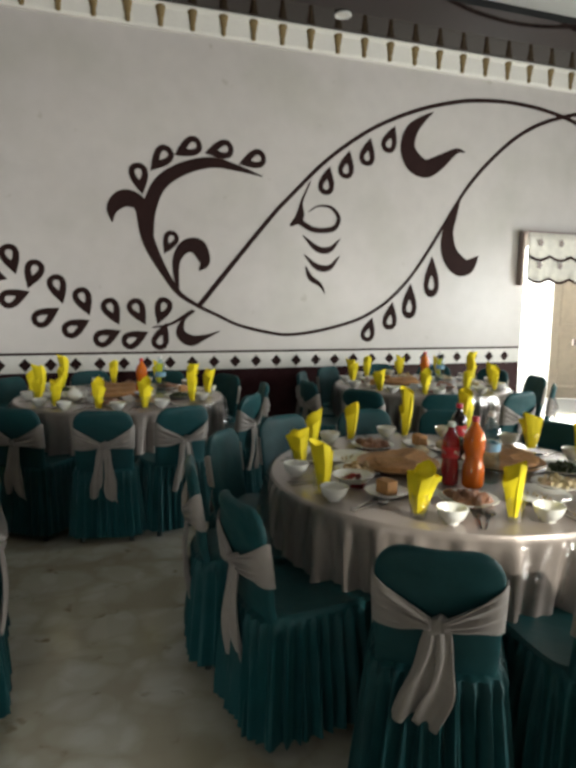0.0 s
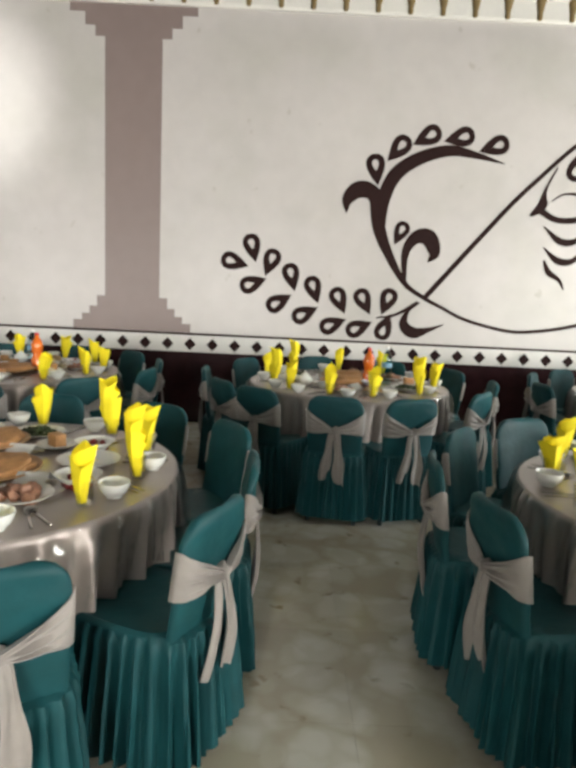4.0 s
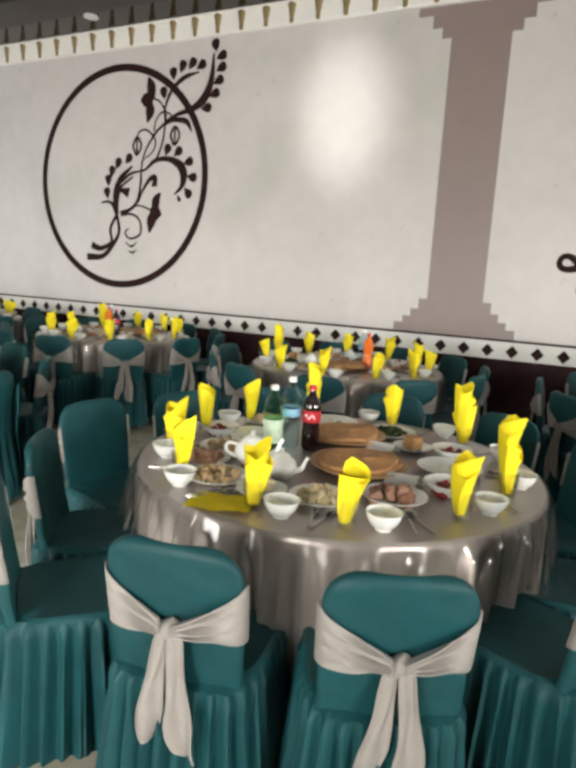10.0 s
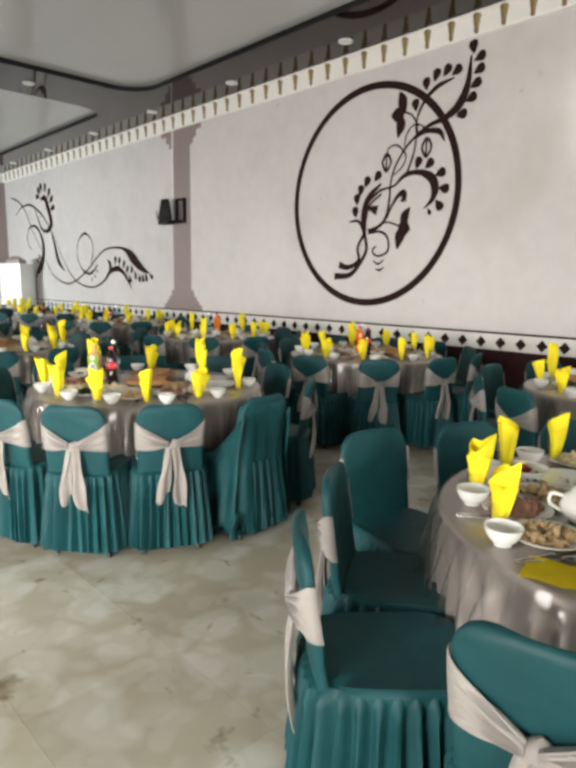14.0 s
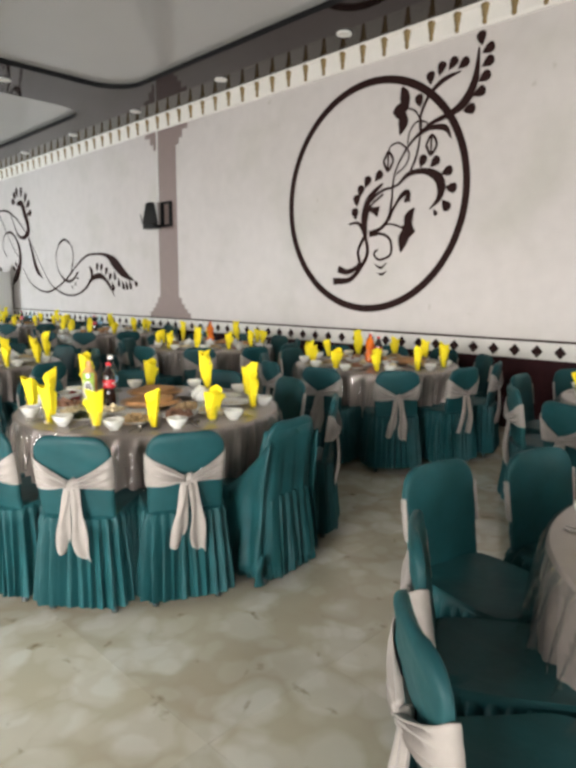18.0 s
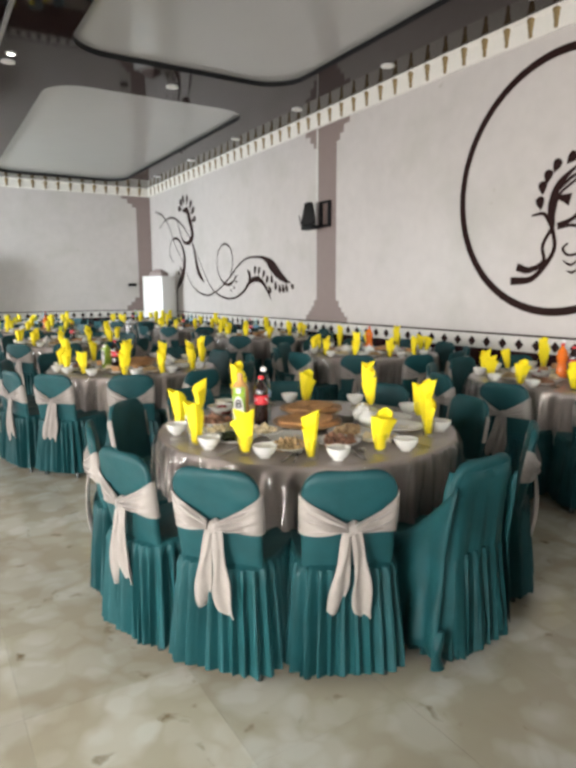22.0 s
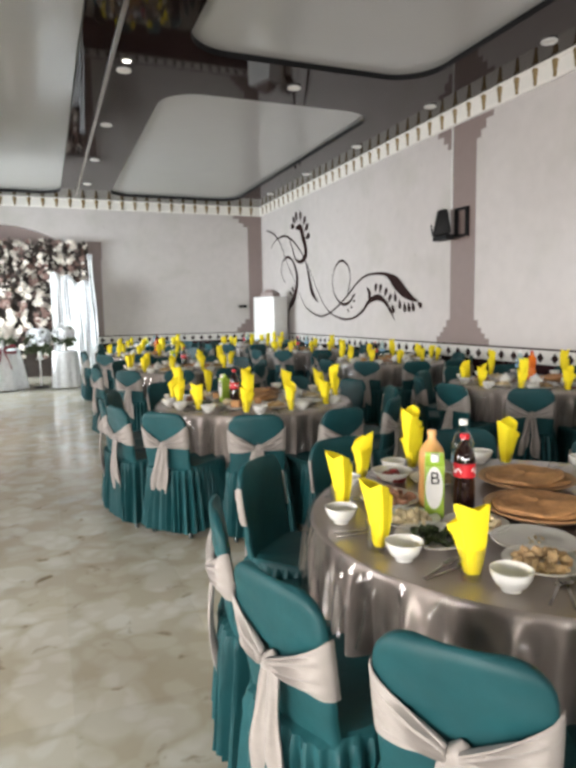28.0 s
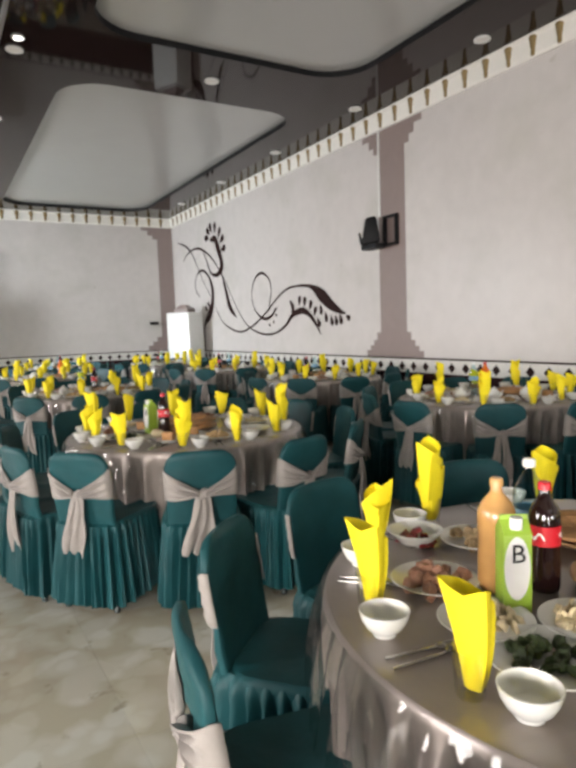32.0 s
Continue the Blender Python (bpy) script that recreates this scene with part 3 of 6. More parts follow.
def vine_mural():
    m = thing("vine_mural", "looping dark vine with a feathered tail painted on white wall", "mural")
    stroke(m, (-21.00, 3.72, 0.03), (-20.41, 3.55, 0.05), (-19.98, 3.26, 0.035), (-19.51, 2.72, 0.025), (-19.00, 2.23, 0.02))
    stroke(m, (-20.68, 3.22, 0.02), (-20.22, 3.40, 0.035), (-19.61, 3.41, 0.055), (-19.04, 3.20, 0.05), (-18.57, 2.89, 0.035), (-18.11, 2.46, 0.025), (-17.64, 1.93, 0.025), (-17.14, 1.52, 0.03), (-16.52, 1.34, 0.04), (-15.98, 1.34, 0.04), (-15.55, 1.48, 0.06), (-15.29, 1.66, 0.09), (-14.97, 1.73, 0.12), (-14.72, 1.66, 0.09), (-14.51, 1.49, 0.07), (-14.36, 1.31, 0.02))
    stroke(m, (-18.33, 2.65, 0.026), (-18.14, 2.30, 0.104), (-17.97, 1.94, 0.143), (-17.64, 1.70, 0.0195))
    stroke(m, (-18.91, 3.51, 0.06), (-18.62, 3.49, 0.165), (-18.46, 3.24, 0.18), (-18.33, 3.00, 0.165), (-18.33, 2.81, 0.18), (-18.62, 2.69, 0.0975), (-18.94, 2.78, 0.06), (-19.16, 3.07, 0.045), (-19.32, 3.31, 0.03))
    stroke(m, (-18.76, 1.97, 0.02), (-18.32, 1.59, 0.03), (-17.55, 1.39, 0.04), (-16.93, 1.49, 0.04), (-16.29, 1.75, 0.04), (-15.84, 2.00, 0.04), (-15.43, 2.15, 0.04), (-14.97, 2.17, 0.045), (-14.61, 2.12, 0.08), (-14.32, 1.97, 0.22), (-14.04, 1.79, 0.18), (-13.77, 1.67, 0.08), (-13.62, 1.63, 0.022))
    stroke(m, (-16.17, 1.83, 0.035), (-16.06, 2.15, 0.03), (-16.14, 2.39, 0.035), (-16.45, 2.53, 0.05), (-16.77, 2.40, 0.03), (-16.89, 2.12, 0.025), (-16.77, 1.83, 0.03), (-16.44, 1.64, 0.055), (-16.13, 1.66, 0.06), (-15.84, 1.83, 0.02))
    stroke(m, (-15.36, 1.93, 0.04), (-15.26, 1.80, 0.11), (-15.29, 1.66, 0.07))
    stroke(m, (-19.69, 2.26, 0.0312), (-19.93, 2.49, 0.0312), (-19.80, 2.79, 0.0375), (-19.45, 2.87, 0.0625), (-19.11, 2.73, 0.0688), (-18.89, 2.43, 0.125), (-18.90, 2.10, 0.175), (-19.12, 1.81, 0.225), (-19.35, 1.65, 0.138), (-19.45, 1.48, 0.075), (-19.46, 0.98, 0.0688))
    for x, z, a in ((-19.09, 3.58, -10), (-19.00, 3.71, -40), (-18.85, 3.77, -65), (-18.61, 3.74, -95), (-18.39, 3.60, -125), (-18.26, 3.44, -150), (-18.20, 3.23, -170), (-15.03, 1.90, -100), (-14.86, 1.88, -105), (-14.67, 1.81, -115), (-14.53, 1.70, -120), (-14.42, 1.52, 120), (-14.34, 1.73, 100), (-14.19, 1.60, 100), (-14.03, 1.54, 100), (-13.90, 1.54, 105), (-13.77, 1.55, 110), (-19.29, 1.95, -30), (-19.15, 2.05, -40)):
        drop(m, x, z, a, 0.27 if z > 3 else 0.19, False, 0.75)
    drop(m, -13.57, 1.57, 150, 0.14, False, 1.0)
    for x, z, a in ((-15.95, 1.79, 200), (-15.91, 1.69, 170), (-16.02, 1.57, 130), (-16.17, 1.51, 110)):
        drop(m, x, z, a, 0.09, False, 0.8)


def painted_pillar(name, x):
    """A flat painted column: stepped base, shaft and stepped head, in mauve."""
    t = thing(name, "mauve painted column with stepped head and base on wall", "painted pillar")
    y0, y1 = WALL_N - 0.003, WALL_N
    w = 0.285
    for nm, lay in (("base", ((0.97, 1.06, 0.62), (1.06, 1.13, 0.53), (1.13, 1.21, 0.45), (1.21, 1.32, 0.37))), ("shaft", ((1.32, 3.86, w),)), ("head", ((3.86, 3.96, 0.38), (3.96, 4.08, 0.48), (4.08, 4.162, 0.63)))):
        bm = bmesh.new()
        for z0, z1, h in lay:
            box(x - h, x + h, y0, y1 + 0.02, z0, z1, bm=bm)
        part(nm, bm, M_MAUVE, t, smooth=False)
    return t


# ---- structure ----
def wall(name, label, pieces, material):
    bm = bmesh.new()
    for p in pieces:
        box(*p, bm=bm)
    return tagged(part(name, bm, material, None, smooth=False), label, "wall", "", "structure")


T = 0.22
wall("wall_north", "long pale grey painted wall with a door opening", [
    (WALL_W - T, DOOR_X0, WALL_N, WALL_N + T, 0.77, CEIL + 0.1), (DOOR_X1, WALL_E, WALL_N, WALL_N + T, 0.77, CEIL + 0.1),
    (DOOR_X0, DOOR_X1, WALL_N, WALL_N + T, DOOR_H, CEIL + 0.1), (WALL_W - T, DOOR_X0, WALL_N + 0.004, WALL_N + T, 0, 0.77), (DOOR_X1, WALL_E, WALL_N + 0.004, WALL_N + T, 0, 0.77)], M_WALL)
ARCH_Y0, ARCH_Y1 = -1.42, 3.40


def arch_wall():
    """The end wall: a solid part, and a wide shallow niche under a low arch."""
    bm = bmesh.new()
    x0, x1 = WALL_W - 0.25, WALL_W
    box(x0, x1, ARCH_Y1, WALL_N, 0, CEIL + 0.1, bm=bm)
    box(x0, x1, WALL_S, ARCH_Y0, 0, CEIL + 0.1, bm=bm)
    n = 40
    rows = []
    for k in range(n + 1):
        y = ARCH_Y0 + (ARCH_Y1 - ARCH_Y0) * k / n
        z = max(3.33, 3.76 - 0.41 * (abs(y - 1.0) / 1.72) ** 2.2)
        rows.append([(x0, y, z), (x1, y, z), (x1, y, CEIL + 0.1), (x0, y, CEIL + 0.1)])
    grid(rows, close=True, bm=bm)
    return tagged(part("wall_west", bm, M_WALL, None, smooth=False), "pale grey end wall with a wide arched niche", "wall", "", "structure")


arch_wall()
SOUTH = []
xs = WALL_W - T
# the upper openings are added to aim the sun patch and glint spot
for x0, x1, z0, z1 in [(wx - 1.15, wx + 1.15, 0.35, 3.3 if wx < -16 else 2.4) for wx, *_ in SOUTH_WINDOWS[:3]] + [(-5.2, -4.5, 2.4, 3.1), (-4.45, -2.15, 0.35, 2.4), (1.53, 2.35, 3.31, 3.85), (2.35, 3.4, 3.12, 3.85), (3.8, 6.0, 0.8, 2.4)]:
    SOUTH += [(xs, x0, WALL_S - T, WALL_S, 0, CEIL + 0.1), (x0, x1, WALL_S - T, WALL_S, 0, z0), (x0, x1, WALL_S - T, WALL_S, z1, CEIL + 0.1)]
    xs = x1
SOUTH.append((xs, WALL_E, WALL_S - T, WALL_S, 0, CEIL + 0.1))
# unseen block added to keep direct sun out of the lower south openings
wall("sun_block", "unseen plain block that keeps the sun out of the south windows", [(-27.0, 1.0, -6.0, -5.0, -0.03, 6.5)], M_PLAIN)
wall("wall_south", "unseen plain wall, greyed to cut bounce, with window openings", SOUTH, M_PLAIN)
wall("wall_east", "unseen plain end wall, greyed to cut bounce, with a window opening", [
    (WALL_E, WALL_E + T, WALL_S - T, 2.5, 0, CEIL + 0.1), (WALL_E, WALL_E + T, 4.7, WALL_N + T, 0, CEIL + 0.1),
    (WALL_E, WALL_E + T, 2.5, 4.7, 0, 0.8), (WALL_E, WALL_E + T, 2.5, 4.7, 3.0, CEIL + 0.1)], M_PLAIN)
tagged(part("ground", box(-60, 60, -60, 60, -0.3, -0.03), mat("outside_ground", (0.3, 0.29, 0.26), 0.9, scale=3), None), "pale concrete ground outside", "ground", "", "structure")

# the back of the niche, and the painted post beside it
wall("niche_wall", "dusty mauve painted back of the arched niche", [(WALL_W - 0.45, WALL_W - 0.21, WALL_S, 3.6, 0, CEIL + 0.1)], M_MAUVE)
post = thing("painted_pillar", "mauve painted post with a square head beside the niche", "painted pillar")
part("shaft", box(WALL_W - 0.02, WALL_W + 0.03, 3.41, 3.65, 0.97, 2.90), M_MAUVE, post, smooth=False)
part("head", box(WALL_W - 0.02, WALL_W + 0.05, 3.30, 3.68, 2.90, 3.36), M_MAUVE, post, smooth=False)


# ---- dado, border, cornice ----
def rounded_rect(x0, x1, y0, y1, r, n=8):
    pts = []
    for cx, cy, a0 in ((x1 - r, y1 - r, 0), (x0 + r, y1 - r, 90), (x0 + r, y0 + r, 180), (x1 - r, y0 + r, 270)):
        for k in range(n + 1):
            a = radians(a0 + 90 * k / n)
            pts.append((cx + r * math.cos(a), cy + r * math.sin(a)))
    return pts


wall("dado_north", "very dark maroon tiled dado", [(WALL_W, DOOR_X0 - 0.02, WALL_N - 0.012, WALL_N + 0.004, 0, 0.765), (DOOR_X1 + 0.02, WALL_E, WALL_N - 0.012, WALL_N + 0.004, 0, 0.765)], M_DADO)
wall("dado_west", "very dark maroon tiled dado", [(WALL_W - 0.001, WALL_W + 0.012, ARCH_Y1 + 0.01, WALL_N - 0.012, 0, 0.765)], M_DADO)
wall("border_north", "white tile border strip along the wall", [(WALL_W, DOOR_X0 - 0.02, WALL_N - 0.008, WALL_N + 0.004, 0.765, 0.945)], M_BORDER)
wall("border_west", "white tile border strip along the wall", [(WALL_W - 0.001, WALL_W + 0.008, ARCH_Y1 + 0.01, WALL_N - 0.008, 0.765, 0.945)], M_BORDER)
wall("border_line_north", "thin dark line above the border", [(WALL_W, DOOR_X0 - 0.02, WALL_N - 0.009, WALL_N + 0.004, 0.945, 0.968)], M_DARK)
wall("border_line_west", "thin dark line above the border", [(WALL_W - 0.001, WALL_W + 0.009, ARCH_Y1 + 0.01, WALL_N - 0.009, 0.945, 0.968)], M_DARK)

# pale patch of the cornice band with gold corbels
bm = bmesh.new()
prof = [(0.0, CORNICE), (0.035, CORNICE), (0.05, CORNICE + 0.03), (0.055, CORNICE + 0.19), (0.085, CORNICE + 0.215), (0.085, CEIL), (0.0, CEIL)]
grid([[(WALL_W, WALL_N - d, z) for d, z in prof], [(WALL_E, WALL_N - d, z) for d, z in prof]], bm=bm)
tagged(part("cornice_north", bm, M_CORNICE, None, smooth=False), "cream plaster cornice with gold corbels", "cornice", "", "structure")
bm = bmesh.new()
grid([[(WALL_W + d, WALL_S, z) for d, z in prof], [(WALL_W + d, WALL_N, z) for d, z in prof]], bm=bm)
tagged(part("cornice_west", bm, M_CORNICE, None, smooth=False), "cream plaster cornice with gold corbels", "cornice", "", "structure")


def ceiling():
    """A dark glossy sheet with rounded recesses in which pale glossy sheets are stretched."""
    holes = [(-20.8, -13.25, 3.86, 7.06), (-12.0, -4.4, 3.82, 6.96), (-3.0, 4.4, 3.82, 6.96), (-20.95, 5.6, -1.5, 2.75)]
    bm = bmesh.new()
    outer = [bm.verts.new((x, y, CEIL)) for x, y in ((WALL_W - T, WALL_S - T), (WALL_E + T, WALL_S - T), (WALL_E + T, WALL_N + T), (WALL_W - T, WALL_N + T))]
    edges = [bm.edges.new((outer[k], outer[(k + 1) % 4])) for k in range(4)]
    for x0, x1, y0, y1 in holes:
        ring = [bm.verts.new((x, y, CEIL)) for x, y in rounded_rect(x0, x1, y0, y1, 0.55)]
        edges += [bm.edges.new((ring[k], ring[(k + 1) % len(ring)])) for k in range(len(ring))]
    bmesh.ops.triangle_fill(bm, use_beauty=True, edges=edges)
    o = tagged(part("ceiling", bm, M_CEIL, None, smooth=False), "dark brown mirror-gloss stretch ceiling", "ceiling", "", "structure")
    for k, (x0, x1, y0, y1) in enumerate(holes):
        pts = rounded_rect(x0, x1, y0, y1, 0.55)
        bm = bmesh.new()
        grid([[(x, y, CEIL) for x, y in pts], [(x, y, CEIL + 0.07) for x, y in pts]], close=True, bm=bm)
        tagged(part("ceiling_reveal", bm, M_BLACK, None, smooth=False), "black edge round a recessed ceiling panel", "ceiling trim", "", "structure")
        bm = bmesh.new()
        bm.faces.new([bm.verts.new((x, y, CEIL + 0.07)) for x, y in rounded_rect(x0 - 0.02, x1 + 0.02, y0 - 0.02, y1 + 0.02, 0.56)])
        tagged(part("ceiling_panel", bm, M_PANEL, None, smooth=False), "pale glossy stretch ceiling panel with round corners", "ceiling panel", "ceiling panels", "structure")


ceiling()
tagged(part("roof_slab", box(WALL_W - T, WALL_E + T, WALL_S - T, WALL_N + T, CEIL + 0.13, CEIL + 0.3), M_PLAIN), "plain slab above the ceiling", "roof", "", "structure")
tagged(part("ceiling_rail", box(-20.9, 5.5, 3.08, 3.13, CEIL - 0.02, CEIL - 0.002, 0.004), M_STEEL), "pale metal strip along the ceiling", "ceiling rail", "", "structure")

painted_pillar("painted_pillar", -3.63)
painted_pillar("painted_pillar", -12.47)
painted_pillar("painted_pillar", 5.15)
swirl_mural()
circle_mural()
vine_mural()


def corner_pillar():
    t = thing("painted_pillar", "mauve painted half column in the room's corner", "painted pillar")
    for nm, lay in (("base", ((0.97, 1.10, 0.78), (1.10, 1.2, 0.66), (1.2, 1.32, 0.54))), ("shaft", ((1.32, 3.86, 0.41),)), ("head", ((3.86, 3.96, 0.53), (3.96, 4.08, 0.66), (4.08, 4.162, 0.82)))):
        bm = bmesh.new()
        for z0, z1, h in lay:
            box(WALL_W - 0.02, WALL_W + 0.003, WALL_N - h, WALL_N - 0.001, z0, z1, bm=bm)
        part(nm, bm, M_MAUVE, t, smooth=False)


corner_pillar()
# ---- chairs: front towards +y, back at -y, origin on the floor under the seat ----
def slab_ring(w, d, n=28, p=3.2):
    """A rounded rectangle (superellipse) of half sizes w, d."""
    out = []
    for k in range(n):
        a = 2 * math.pi * k / n
        c, s = math.cos(a), math.sin(a)
        out.append((w * math.copysign(abs(c) ** (2 / p), c), d * math.copysign(abs(s) ** (2 / p), s)))
    return out


def even_ring(n, p):
    """The same outline with points at even steps along it."""
    fine = np.array(slab_ring(1, 1, 1440, p))
    step = np.linalg.norm(np.roll(fine, -1, 0) - fine, axis=1)
    run = np.concatenate(([0], np.cumsum(step)))
    fine = np.vstack((fine, fine[:1]))
    want = np.linspace(0, run[-1], n, endpoint=False)
    return list(zip(np.interp(want, run, fine[:, 0]), np.interp(want, run, fine[:, 1])))


def back_half_width(z):
    """Half the width of the chair's back at a height: nearly straight, with round shoulders."""
    top, r = 0.842, 0.095
    w = 0.172 + 0.007 * min(1.0, max(0.0, (z - 0.45) / 0.25))
    if z > top - r:
        u = min(1.0, (z - (top - r)) / r)
        w -= 0.090 * (1 - math.sqrt(max(0.0, 1 - u ** 2.2)))
    return w


def back_y(z):
    return -0.196 - 0.15 * (z - 0.45)


def chair_back():
    """The stretched cover of the back: thin, slightly dished in front, with slack creases behind."""
    rows = []
    zs = [0.40, 0.47, 0.53, 0.59, 0.64, 0.68, 0.71, 0.74, 0.765, 0.785, 0.80, 0.813, 0.824, 0.833, 0.839, 0.842]
    for z in zs:
        w = back_half_width(z)
        d = 0.023 if z < 0.81 else 0.023 * math.sqrt(max(0.05, 1 - ((z - 0.81) / 0.0335) ** 2))
        row = []
        for x, y in slab_ring(w, d, 40, 3.6):
            dish = -0.020 * max(0.0, 1 - (x / w) ** 2) * (1 if y > 0 else 0.45)
            slack = 0.0065 * math.sin(7 * z * 9 + 11 * x + 1.2 * math.sin(17 * x)) * math.sin(math.pi * min(1, max(0, (z - 0.4) / 0.43))) * (1 if y < 0 else 0.4)
            row.append((x, back_y(z) + y + dish + slack, z))
        rows.append(row)
    bm, vs = grid(rows, close=True)
    bm.faces.new(vs[-1])
    bm.faces.new(vs[0])
    return bm


def seat_pad():
    rows = []
    for w, z in ((0.192, 0.430), (0.198, 0.452), (0.196, 0.468), (0.185, 0.478), (0.12, 0.474), (0.03, 0.468)):
        rows.append([(x, y * 1.10 + 0.012, z + 0.003 * math.sin(31 * x + 5 * y) * math.sin(23 * y)) for x, y in slab_ring(w, w, 32, 5.0)])
    bm, vs = grid(rows, close=True)
    bm.faces.new(vs[-1])
    return bm


def skirt(pleats=26, seed=1):
    """The pleated fall of the cover, gathered under the seat's seam, down to just above the floor."""
    r_ = random.Random(seed)
    n = pleats * 8
    ring = even_ring(n, 5.0)
    tall = [r_.uniform(0.6, 1.35) for _ in range(pleats)]
    shift = [r_.uniform(-0.3, 0.3) for _ in range(pleats)]
    rows = [[(x * 0.186, y * 0.208 - 0.012, 0.474) for x, y in ring]]
    for j in range(10):
        t = (j / 9) ** 1.2
        row = []
        for k, (x, y) in enumerate(ring):
            i = k // 8
            c = math.cos(2 * math.pi * (k / 8 + shift[i] * t))
            wave = c * (1.25 - 0.25 * abs(c))
            amp = 0.004 + 0.0185 * t ** 0.45 * tall[i]
            puff = 0.008 * math.exp(-((t - 0.05) / 0.05) ** 2)
            w = 0.194 + 0.034 * t + amp * wave + puff
            rear = max(0.0, -y) ** 3 * 0.016 * (1 - 0.5 * t)
            row.append((x * w, y * (w + rear + 0.022) - 0.014, 0.458 - 0.410 * t + 0.007 * wave * t))
        rows.append(row)
    bm, _ = grid(rows, close=True)
    return bm


def sash_wing(side, drop_=0.0):
    """One wing of the sash: broad at the chair's edge, gathered at the knot in lengthwise folds."""
    rows = []
    for j in range(15):
        t = j / 14
        z_lo, z_hi = 0.598 + 0.016 * t ** 1.5 - drop_ * (1 - t), 0.752 - 0.108 * t ** 0.8 - drop_ * (1 - t)
        row = []
        for k in range(21):
            q = k / 20
            z = z_lo + (z_hi - z_lo) * q
            w = back_half_width(z) + 0.005
            x = side * w * (1 - t * 0.93)
            pleat = 0.0155 * math.sin(q * 21 + 2.0 * t + side) + 0.005 * math.sin(q * 39 - 3 * t + side)
            curve = max(0.0, 1 - min(1.0, abs(x) / back_half_width(z)) ** 3.6) ** 0.30
            row.append((x, back_y(z) - 0.005 - 0.030 * curve - 0.018 * t + (pleat - 0.010) * min(1.0, 0.04 + 1.5 * t) * 0.8, z + 0.004 * math.sin(q * 9 + side) * math.sin(t * 3.1)))
        rows.append(row)
    first = [(rows[0][k][0] + side * 0.001, rows[0][k][1] + 0.020, rows[0][k][2]) for k in range(21)]
    bm, _ = grid([first] + rows)
    return bm


def sash_knot():
    """A band wrapped round the gathered middle, pinched above and below."""
    rows = []
    for j in range(9):
        t = j / 8 * 2 - 1
        row = []
        for k in range(20):
            a = 2 * math.pi * k / 20
            bulge = math.sqrt(max(0.04, 1 - t * t * 0.9))
            crease = 1 + 0.09 * math.sin(4 * a + 2.2 * t) + 0.05 * math.sin(9 * a)
            row.append((math.cos(a) * 0.031 * bulge * crease + 0.004 * t, back_y(0.625) - 0.046 + math.sin(a) * 0.021 * bulge * crease, 0.624 + t * 0.028 + 0.006 * math.cos(a)))
        rows.append(row)
    bm, vs = grid(rows, close=True)
    bm.faces.new(vs[0])
    bm.faces.new(vs[-1])
    return bm


def sash_tail(side, length, flare, seed, sway=0.0):
    """A hanging end of the sash: gathered at the top, with deep folds down its length and a slanting end."""
    rows = []
    for j in range(16):
        t = j / 15
        w = 0.030 + flare * min(1, t * 1.5) ** 0.8
        row = []
        for k in range(19):
            q = k / 18 - 0.5
            x = side * (0.012 + 0.031 * min(1, 1.8 * t) ** 0.8) + q * w + 0.009 * math.sin(3.4 * t + seed) + 0.004 * math.sin(9 * t + 5 * q) + sway * t * t
            fold = 0.012 * math.cos(q * 6.2 + seed + 0.9 * t) + 0.002 * math.cos(q * 19 - seed) * (1 - t)
            y = back_y(0.61) - 0.052 + 0.030 * t - fold * (0.35 + 0.75 * t) - 0.030 * math.sin(t * 2.6)
            z = 0.618 - length * t - 0.03 * q * side * t * t + 0.018 * t ** 6 * (2 * q) ** 2
            row.append((x, y, z))
        rows.append(row)
    bm, _ = grid(rows)
    return bm


def give_depth(o, depth):
    """Cloth thickness."""
    m = o.modifiers.new("thick", "SOLIDIFY")
    m.thickness = depth
    m.offset = 0
    return o


